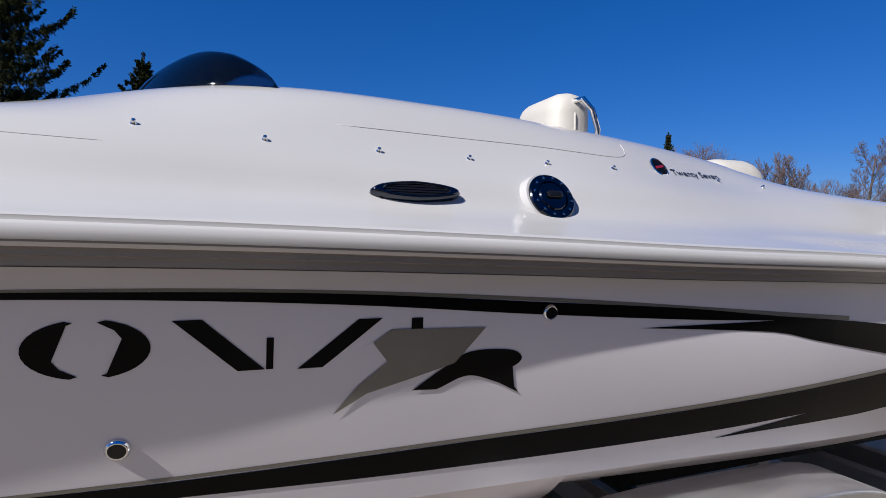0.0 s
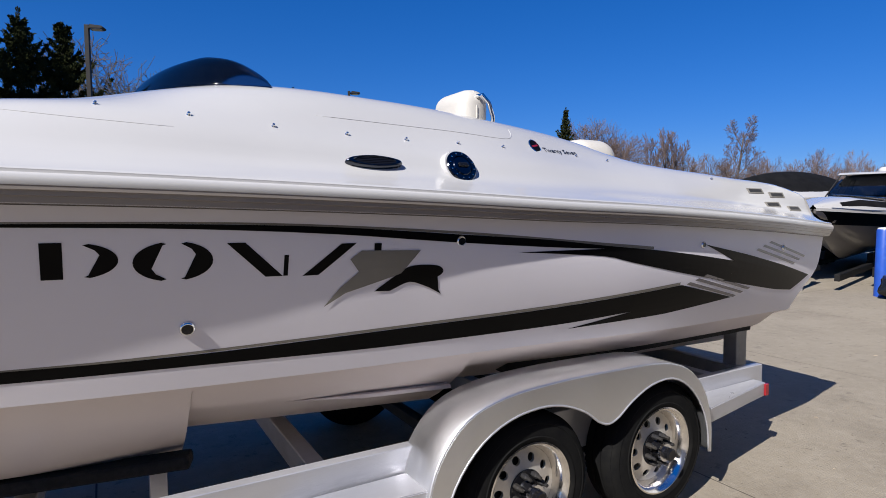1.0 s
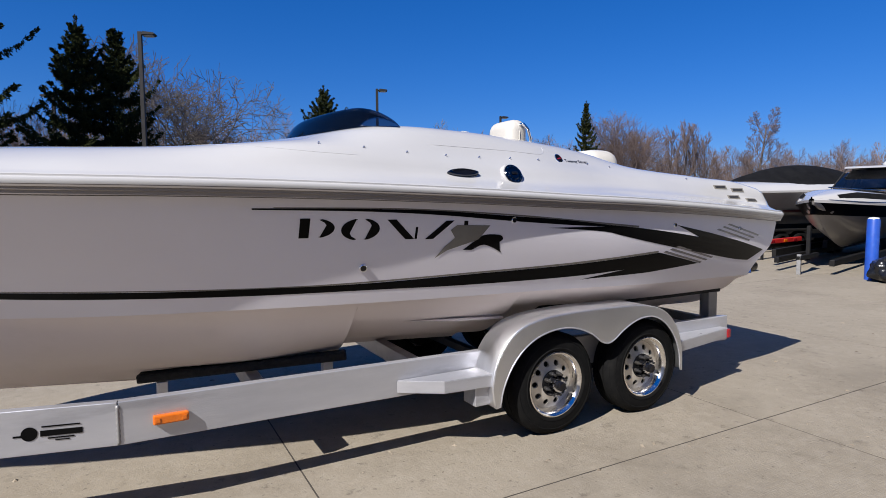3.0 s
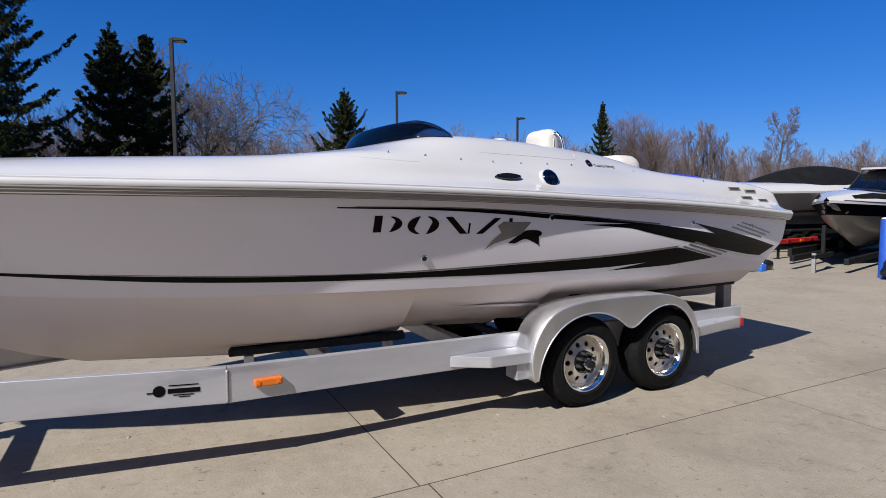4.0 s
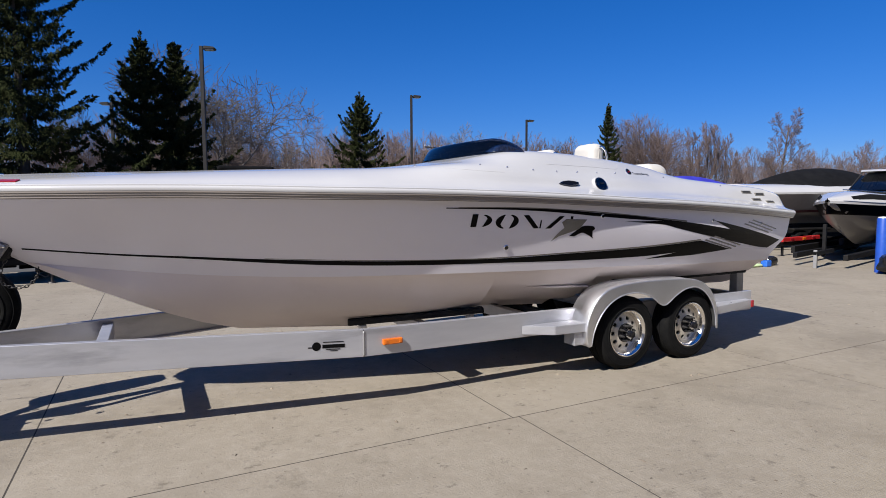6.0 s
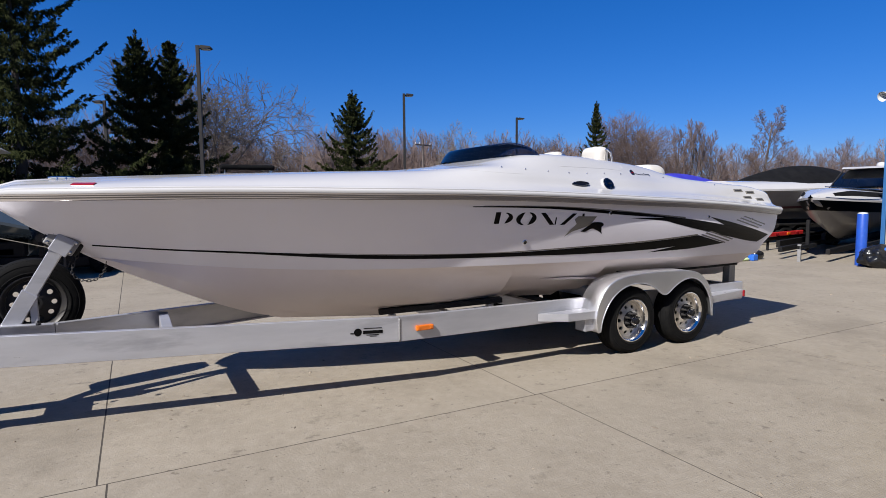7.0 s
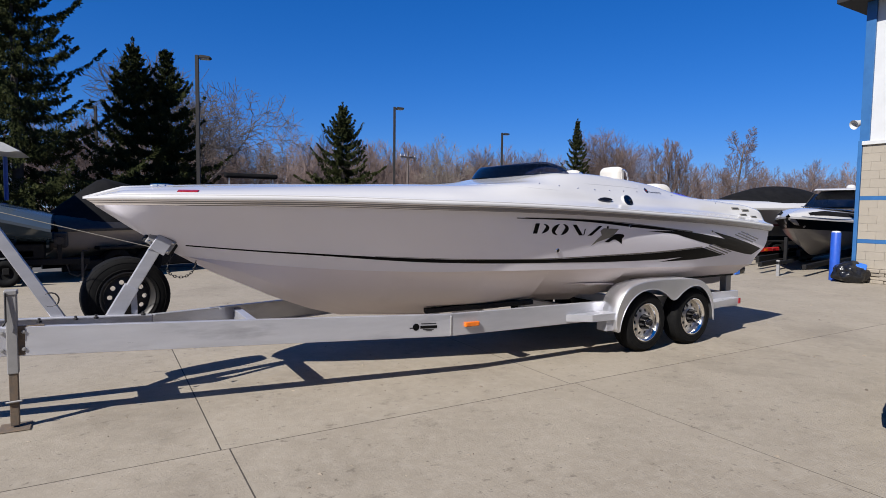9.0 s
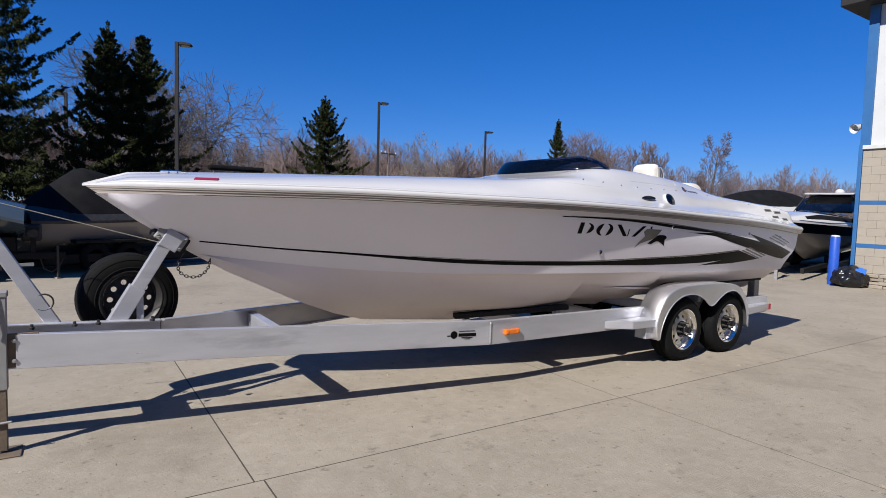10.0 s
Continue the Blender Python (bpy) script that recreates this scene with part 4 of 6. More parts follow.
def build_wheel(parent, m, spare=False):
    """A wheel with its axis along local z, its outer face up."""
    w = thing("spare_wheel" if spare else "wheel", "", "")
    w.parent = parent
    w.matrix_basis = m
    w["label"] = "spare tyre on a black steel rim with silver holes" if spare else "black trailer tyre on a polished alloy rim"
    R, r = 0.365, 0.222
    prof = [(r, -0.205), (r + 0.012, -0.222), (0.290, -0.232), (0.335, -0.222), (0.352, -0.207), (R, -0.190), (R, -0.152), (R - 0.008, -0.150), (R - 0.008, -0.143), (R, -0.141),
            (R, -0.093), (R - 0.008, -0.091), (R - 0.008, -0.084), (R, -0.082), (R, -0.045), (0.352, -0.026), (0.335, -0.010), (0.318, -0.004), (0.314, -0.0065), (0.290, 0.0), (0.262, -0.001), (0.258, 0.003), (0.246, 0.001), (r + 0.008, -0.010), (r, -0.022)]
    tyre = part("tyre", lathe(bmesh.new(), prof, 64, closed=True), M_RUBBER, w, "worn black tyre", angle=35)
    bm = bmesh.new()
    for k in range(60):
        for z, off in ((-0.197, 0.0), (-0.040, 0.5)):
            a = 2 * math.pi * (k + off) / 60
            box(bm, (R - 0.03, -0.012, z - 0.012), (R - 0.0095, 0.012, z + 0.012), 0, pose(0, 0, 0, 0, 0, math.degrees(a)))
    tagged(part("tread", bm, M_RUBBER, tyre), kind="stuff")
    bm = lathe(bmesh.new(), [(r + 0.012, -0.012), (r + 0.012, -0.004), (r + 0.004, -0.002), (r - 0.006, -0.010), (r - 0.018, -0.030), (r - 0.028, -0.060), (r - 0.034, -0.085), (r - 0.034, -0.18)], 56)
    part("rim_lip", bm, M_DARK if spare else M_POLISH, w, "polished rim lip", angle=30)
    # dished centre with ten round holes
    bm = bmesh.new()
    n, hole_r, r_in, r_out, r_mid = 10, 0.021, 0.085, r - 0.033, 0.142
    def dish(rad):
        return -0.045 - 0.035 * ((rad - r_in) / (r_out - r_in))
    for k in range(n):
        a0 = 2 * math.pi * k / n
        half = math.pi / n
        inner, rim, deep = [], [], []
        for q in range(16):
            t = 2 * math.pi * q / 16
            hx, hy = r_mid + hole_r * math.cos(t), hole_r * math.sin(t)
            inner.append(bm.verts.new((hx * math.cos(a0) - hy * math.sin(a0), hx * math.sin(a0) + hy * math.cos(a0), dish(math.hypot(hx, hy)))))
            deep.append(bm.verts.new((hx * math.cos(a0) - hy * math.sin(a0), hx * math.sin(a0) + hy * math.cos(a0), dish(math.hypot(hx, hy)) - 0.014)))
            c, s = math.cos(t), math.sin(t)
            g = max(abs(c), abs(s))
            rad = r_mid + (c / g) * ((r_out - r_mid) if c > 0 else (r_mid - r_in))
            ang = a0 + (s / g) * half
            rim.append(bm.verts.new((rad * math.cos(ang), rad * math.sin(ang), dish(rad))))
        for q in range(16):
            p = (q + 1) % 16
            bm.faces.new((inner[q], rim[q], rim[p], inner[p]))
            bm.faces.new((inner[q], inner[p], deep[p], deep[q]))
    bmesh.ops.remove_doubles(bm, verts=bm.verts, dist=0.0005)
    part("rim_dish", bm, M_DARK if spare else M_DISH, w, "dished rim centre with round holes", angle=30)
    if spare:
        part("rim_centre", lathe(bmesh.new(), [(0.086, -0.045), (0.06, -0.03), (0.042, -0.03), (0.040, -0.09), (0.0001, -0.09)], 32), M_DARK, w, angle=30)
    else:
        part("brake_drum", lathe(bmesh.new(), [(0.178, -0.19), (0.178, -0.11), (0.06, -0.105), (0.0001, -0.105)], 32), M_DARK, w, "dark brake drum")
        hub = part("hub", lathe(bmesh.new(), [(0.094, -0.046), (0.092, -0.040), (0.050, -0.038), (0.044, -0.030), (0.040, 0.024), (0.033, 0.028), (0.033, 0.060), (0.026, 0.066), (0.012, 0.064), (0.0001, 0.064)], 28), M_BRASS, w, "greasy black hub and cap", angle=30)
        part("hub_ring", lathe(bmesh.new(), [(0.041, 0.010), (0.047, 0.012), (0.047, 0.026), (0.034, 0.0275)], 28), M_CHROME, hub, "bright retaining ring", angle=30)
        for k in range(8):
            a = 2 * math.pi * (k + 0.4) / 8
            bm = lathe(bmesh.new(), [(0.0145, -0.048), (0.0145, -0.012), (0.0095, -0.008), (0.0085, 0.018), (0.0001, 0.020)], 6, Matrix.Translation((0.076 * math.cos(a), 0.076 * math.sin(a), 0)))
            part("wheel_nut", bm, M_DARK, hub)
    return w


AX1, AX2, HUBZ = -0.02, 0.865, 0.362


def fender(tr, side):
    """A tandem mudguard: a rolled top and a skirt cut round the two wheels."""
    top = arc_outline([(-0.565, 0.30), (-0.585, 0.46), (-0.53, 0.64), (-0.40, 0.785), (-0.20, 0.85), (0.10, 0.872), (0.45, 0.872), (0.80, 0.858), (1.02, 0.795), (1.16, 0.66), (1.225, 0.48), (1.235, 0.30)], 4)
    low = arc_outline([(1.205, 0.30), (1.19, 0.44), (1.13, 0.58), (1.02, 0.70), (0.88, 0.765), (0.72, 0.755), (0.58, 0.695), (0.49, 0.635), (0.42, 0.612), (0.35, 0.635), (0.26, 0.70), (0.12, 0.755), (-0.02, 0.77), (-0.18, 0.745), (-0.32, 0.675), (-0.43, 0.56), (-0.50, 0.42), (-0.525, 0.30)], 3)
    y0, y1 = -0.065, 0.205
    f = thing("fender", "", "")
    f.parent = tr
    f["label"] = "rolled aluminium tandem mudguard"
    if side > 0:
        f.matrix_basis = Matrix.Translation((0, 2 * CY, 0)) @ Matrix.Diagonal((1, -1, 1, 1))
    bm = bmesh.new()
    k = len(top)
    rows = [[bm.verts.new((x, y, z)) for x, z in top] for y in (y0 + 0.012, y1)]
    edge = []
    for x, z in top:
        edge.append(bm.verts.new((x + (0.004 if x < 0.3 else -0.004), y0 + 0.003, z - 0.004)))
    for a, b in ((rows[0], rows[1]), (edge, rows[0])):
        for i in range(k - 1):
            bm.faces.new((a[i], a[i + 1], b[i + 1], b[i]))
    o = part("fender_top", bm, M_FENDER, f, "", angle=45)
    o.modifiers.new("thick", "SOLIDIFY").thickness = 0.004
    bm = bmesh.new()
    inset = [(x + (0.006 if x < 0.3 else -0.006), z - 0.006) for x, z in top]
    prism(bm, inset + low, y0, y0 + 0.004)
    bmesh.ops.triangulate(bm, faces=[q for q in bm.faces if len(q.verts) > 4])
    part("fender_skirt", bm, M_FENDER, f)
    bm = tube(bmesh.new(), [(x, y0 + 0.002, z) for x, z in low], 0.006, 6)
    part("fender_edge", bm, M_ALU, f, smooth=True)
    return f


def build_trailer():
    tr = thing("boat_trailer", "mill-finish aluminium tandem boat trailer", "trailer")
    A, B = (-2.70, 0.14), (-9.30, 0.985)
    for s in (1, -1):
        yy = (lambda y: y) if s > 0 else (lambda y: 2 * CY - y)
        channel("side_beam", (-2.697, yy(0.14), 0.432), (2.16, yy(0.20), 0.375), 0.222, 0.055, M_ALU, tr, "straight aluminium side beam", -s)
        if s > 0:
            channel("tongue_beam", (B[0], B[1], 0.648), (-2.703, 0.14, 0.432), 0.222, 0.055, M_ALU, tr, "converging aluminium tongue beam", -s)
        else:
            channel("tongue_beam", (-5.30, 0.955, 0.517), (-2.703, yy(0.14), 0.432), 0.222, 0.055, M_ALU, tr, "converging aluminium tongue beam", -s)
            channel("tongue_beam", (-9.30, 1.15, 0.648), (-5.303, 0.955, 0.517), 0.222, 0.055, M_ALU, tr, "narrow aluminium drawbar beam", -s)
        bm = tube(bmesh.new(), [(-2.70, yy(0.1405), 0.436 + 0.0145 * k) for k in range(15)], [0.008 + 0.003 * (k % 2) for k in range(15)], 6)
        part("weld_bead", bm, M_ALU_OLD, tr, smooth=True)
    for x, y0, z in ((-4.52, 0.46, 0.56), (-1.95, 0.30, 0.43), (-0.9, 0.3, 0.44), (0.4, 0.3, 0.42), (1.9, 0.3, 0.40)):
        boxed("cross_member", (x - 0.04, y0, z), (x + 0.04, 1.30 if x < -4 else 2 * CY - y0, z + 0.12), M_ALU, tr, 0.006)
    # bunks on uprights
    def bunk(p, q, w=0.10, h=0.06):
        p, q = Vector(p), Vector(q)
        d = q - p
        L = d.length
        m = Matrix.Translation(p) @ d.to_track_quat("X", "Z").to_matrix().to_4x4()
        boxed("bunk", (0, -w / 2, -h), (L, w / 2, 0), M_CARPET, tr, 0.012, m, "black carpeted bunk")
    for s in (1, -1):
        yy = (lambda y: y) if s > 0 else (lambda y: 2 * CY - y)
        bunk((-2.60, yy(0.88), 0.590), (-1.38, yy(0.50), 0.665), 0.10, 0.055)
        bunk((0.15, yy(0.46), 0.850), (2.27, yy(0.42), 0.865), 0.14, 0.075)
        for x, y, z1 in ((-2.47, 0.84, 0.535), (-1.5, 0.54, 0.61), (0.35, 0.46, 0.775), (0.95, 0.46, 0.785)):
            boxed("bunk_post", (x - 0.032, yy(y) - 0.03, 0.44), (x + 0.032, yy(y) + 0.03, z1), M_ALU, tr, 0.004)
        boxed("rear_post", (2.10, yy(0.40) - 0.05, 0.40), (2.22, yy(0.40) + 0.05, 0.795), M_ALU_OLD, tr, 0.006, label="square rear bunk post")
    boxed("rear_cross_member", (2.075, 0.285, 0.40), (2.150, 2 * CY - 0.285, 0.56), M_ALU_OLD, tr, 0.006)
    for s in (1, -1):
        fender(tr, -s)
        yy = (lambda y: y) if s > 0 else (lambda y: 2 * CY - y)
        for x in (AX1, AX2):
            m = pose(x, yy(-0.022), HUBZ, 90 if s > 0 else -90, 0, 0)
            build_wheel(tr, m)
        # steps before and behind the wheels
        def step(name, out, z0, z1, label):
            bm = bmesh.new()
            lo = [bm.verts.new((x, yy(y), z0)) for x, y in out]
            hi = [bm.verts.new((x, yy(y), z1)) for x, y in out]
            bm.faces.new(lo), bm.faces.new(hi)
            for k in range(len(out)):
                n = (k + 1) % len(out)
                bm.faces.new((lo[k], lo[n], hi[n], hi[k]))
            bmesh.ops.recalc_face_normals(bm, faces=bm.faces)
            bmesh.ops.bevel(bm, geom=list(bm.edges), offset=0.004, segments=2, affect="EDGES")
            return part(name, bm, M_ALU, tr, label)
        step("front_step", [(-1.17, 0.155), (-0.915, -0.01), (-0.55, -0.04), (-0.55, 0.155)], 0.440, 0.522, "aluminium step before the wheels")
        step("rear_step", [(1.24, -0.02), (2.05, 0.11), (2.05, 0.195), (1.24, 0.195)], 0.425, 0.512, "aluminium step behind the wheels")
        boxed("splash_flap", (-0.68, min(yy(0.0), yy(0.15)), 0.31), (-0.56, max(yy(0.0), yy(0.15)), 0.44), M_ALU, tr, 0.004)
        boxed("tail_lamp", (2.03, min(yy(0.095), yy(0.15)), 0.428), (2.066, max(yy(0.095), yy(0.15)), 0.505), M_RED, tr, 0.004, label="small red tail lamp")
        # amber marker
        y0, y1 = sorted((yy(0.145), yy(0.108)))
        lamp = boxed("marker_lamp", (-2.545, y0, 0.512), (-2.375, y1, 0.560), M_AMBER, tr, 0.008, label="orange side marker lamp")
        for x in (-2.522, -2.398):
            y0, y1 = sorted((yy(0.110), yy(0.104)))
            boxed("lamp_screw", (x - 0.011, y0, 0.525), (x + 0.011, y1, 0.547), M_AMBER, lamp, 0.001)
    # maker's sticker, as plain bars
    run = (Vector((B[0], B[1], 0)) - Vector((A[0], A[1], 0))).normalized()
    m = Matrix.Translation((-3.05, 0.14 + 0.35 * 0.128, 0.548)) @ pose(0, 0, 0, 0, 1.9, math.degrees(math.atan2(-run.y, -run.x)))
    def bars(lo, hi, y=-0.004):
        boxed("sticker_bar", (lo[0], y, lo[1]), (hi[0], y + 0.003, hi[1]), M_BLACK, tr, 0.0, m)
    part("sticker_disc", lathe(bmesh.new(), [(0.034, 0), (0.0001, 0.0005)], 24, m @ pose(-0.02, -0.003, 0.0, 90)), M_BLACK, tr)
    bars((-0.085, -0.012), (-0.03, -0.004))
    bars((0.025, -0.016), (0.20, 0.012))
    bars((0.03, 0.028), (0.19, 0.034))
    bars((0.055, -0.030), (0.165, -0.024))
    bars((0.085, -0.041), (0.145, -0.037))
    # axles
    for x in (AX1, AX2):
        boxed("axle", (x - 0.035, 0.1, HUBZ - 0.06), (x + 0.035, 2 * CY - 0.1, HUBZ + 0.01), M_DARK, tr, 0.006)
        for y in (0.235, 2 * CY - 0.235):
            boxed("leaf_spring", (x - 0.36, y - 0.025, HUBZ - 0.02), (x + 0.36, y + 0.025, HUBZ + 0.02), M_DARK, tr, 0.006)
    # winch stand with bow stop
    stand = thing("winch_stand", "", "")
    stand.parent = tr
    stand["label"] = "leaning aluminium bow stand with padded stop"
    def slab(name, p, q, w, h, mat, label=""):
        p, q = Vector(p), Vector(q)
        d = q - p
        mm = Matrix.Translation(p) @ d.to_track_quat("X", "Z").to_matrix().to_4x4()
        return boxed(name, (0, -w / 2, -h / 2), (d.length, w / 2, h / 2), mat, stand, 0.005, mm, label)
    SY = 1.02
    slab("stand_post", (-5.70, SY, 0.54), (-5.235, SY, 1.35), 0.085, 0.095, M_ALU)
    slab("stand_sleeve", (-5.655, SY, 0.62), (-5.45, SY, 0.98), 0.105, 0.118, M_ALU)
    slab("stand_brace", (-5.43, SY, 0.64), (-5.44, SY, 0.98), 0.06, 0.05, M_ALU)
    tilt = Matrix.Translation((-5.21, SY, 1.372)) @ pose(0, 0, 0, 0, 33)
    boxed("bow_stop_pad", (-0.135, -0.05, -0.075), (0.135, 0.16, 0.082), M_CARPET, stand, 0.025, tilt, "dark rubber bow pad")
    bracket = boxed("bow_stop_bracket", (-0.115, -0.085, -0.075), (0.105, -0.035, 0.058), M_ALU_OLD, stand, 0.008, tilt, "bolted metal bracket of the bow stop")
    for bx, bz in ((-0.09, 0.035), (-0.09, -0.05), (0.08, 0.035), (0.08, -0.05)):
        part("bracket_bolt", lathe(bmesh.new(), [(0.012, 0.0), (0.012, 0.012), (0.0001, 0.015)], 6, tilt @ pose(bx, -0.084, bz, 90)), M_CHROME, bracket)
    boxed("stop_cheek", (-0.06, -0.10, -0.10), (0.075, -0.070, 0.045), M_ALU, stand, 0.006, tilt)
    slab("stand_strut", (-5.87, SY, 0.54), (-6.66, SY, 1.95), 0.07, 0.085, M_ALU, "rising aluminium strut of the stand")
    for bx in (-6.10, -5.86, -5.72, -5.38):
        part("clamp_bolt", lathe(bmesh.new(), [(0.018, 0.0), (0.018, 0.014), (0.010, 0.018), (0.010, 0.034), (0.0001, 0.036)], 8, pose(bx, 0.74, 0.765)), M_DARK, stand)
    boxed("stand_cross_member", (-5.96, 0.60, 0.53), (-5.66, 1.06, 0.57), M_ALU, stand, 0.004)
    links = arc_outline([(-5.12, 1.27), (-5.17, 1.13), (-5.12, 1.06), (-5.02, 1.05), (-4.95, 1.11), (-4.93, 1.19)], 4)
    bm = bmesh.new()
    for k, ((xa, za), (xb, zb)) in enumerate(zip(links, links[1:])):
        mx, mz = (xa + xb) / 2, (za + zb) / 2
        d = Vector((xb - xa, 0, zb - za)).normalized()
        up = Vector((0, 1, 0)) if k % 2 else d.cross(Vector((0, 1, 0)))
        L = math.hypot(xb - xa, zb - za) * 0.72
        loop = [Vector((mx, SY - 0.03, mz)) + d * L * math.cos(t) + up * 0.010 * math.sin(t) for t in np.linspace(0, 2 * math.pi, 11)]
        tube(bm, loop, 0.0035, 5, False)
    part("safety_chain", bm, M_DARK, stand, "dark safety chain loop", smooth=True)
    bar("winch_rope", [(-5.28, SY - 0.06, 1.32), (-6.0, SY - 0.04, 1.52), (-7.2, SY, 1.86)], 0.0035, M_ROPE, stand, 6, "taut pale rope")
    ring = [(-6.04 + 0.058 * math.cos(t), SY - 0.03, 0.905 + 0.058 * math.sin(t)) for t in np.linspace(-2.2, 2.2, 12)]
    bar("hose_loop", ring, 0.006, M_DARK, stand, 6)
    # spare
    build_wheel(tr, pose(-5.468, 1.26, 0.85, 90, 0, 8), True)
    boxed("spare_bracket", (-5.52, 1.38, 0.58), (-5.42, 1.44, 0.87), M_ALU_OLD, tr, 0.004)
    # jack on the tongue
    jack = thing("tongue_jack", "", "")
    jack.parent = tr
    jack["label"] = "scuffed square-tube tongue jack"
    jx, jy = -6.255, 0.60
    boxed("jack_sleeve", (jx - 0.035, jy - 0.035, 0.42), (jx + 0.035, jy + 0.035, 1.03), M_ALU_OLD, jack, 0.006)
    boxed("jack_leg", (jx - 0.028, jy - 0.028, 0.025), (jx + 0.028, jy + 0.028, 0.44), M_RUST, jack, 0.004, label="rusty inner leg")
    boxed("jack_cap", (jx - 0.042, jy - 0.042, 1.01), (jx + 0.042, jy + 0.042, 1.05), M_ALU_OLD, jack, 0.008)
    boxed("foot_plate", (jx - 0.10, jy - 0.10, 0.0), (jx + 0.10, jy + 0.10, 0.012), M_RUST, jack, 0.006, label="rusty foot plate")
    boxed("jack_bracket", (jx + 0.03, jy - 0.015, 0.555), (jx + 0.20, jy + 0.0, 0.775), M_RUST, jack, 0.003)
    boxed("jack_flange", (jx - 0.09, jy - 0.015, 0.555), (jx - 0.03, jy + 0.0, 0.765), M_ALU, jack, 0.003)
    for x, z in ((jx - 0.06, 0.60), (jx - 0.06, 0.73), (jx + 0.07, 0.60), (jx + 0.07, 0.73)):
        bm = lathe(bmesh.new(), [(0.014, 0), (0.014, 0.012), (0.0001, 0.014)], 6, pose(x, jy - 0.014, z, 90))
        part("bracket_bolt", bm, M_ALU_OLD, jack)
    pin = [(jx - 0.05, jy - 0.04, 0.21), (jx + 0.05, jy - 0.04, 0.215)]
    bar("jack_pin", pin, 0.008, M_ALU_OLD, jack, 8)
    bar("jack_crank", [(jx - 0.03, jy - 0.045, 1.03), (jx - 0.03, jy - 0.06, 0.82), (jx - 0.05, jy - 0.065, 0.79)], 0.007, M_DARK, jack, 8)
    tip = thing("coupler", "", "")
    tip.parent = tr
    tip["label"] = "tongue box where the two beams meet"
    boxed("tongue_box", (-10.3, CY - 0.10, 0.68), (-9.1, CY + 0.10, 0.83), M_ALU, tip, 0.008)
    boxed("blue_sticker", (-6.44, 0.606, 0.63), (-6.40, 0.612, 0.71), M_TRIMBLUE, tip, 0.0)
    return tr


# ---- background ----
def arrays_mesh(name, verts, tris, mat, parent=None, label=""):
    me = bpy.data.meshes.new(name)
    nv, nt = len(verts), len(tris)
    me.vertices.add(nv)
    me.vertices.foreach_set("co", np.asarray(verts, np.float32).ravel())
    me.loops.add(nt * 3)
    me.loops.foreach_set("vertex_index", np.asarray(tris, np.int32).ravel())
    me.polygons.add(nt)
    me.polygons.foreach_set("loop_start", np.arange(0, nt * 3, 3, dtype=np.int32))
    me.update(calc_edges=True)
    me.validate()
    me.materials.append(mat)
    ob = new(name, me)
    if parent:
        ob.parent = parent
    if label:
        ob["label"] = label
    return ob


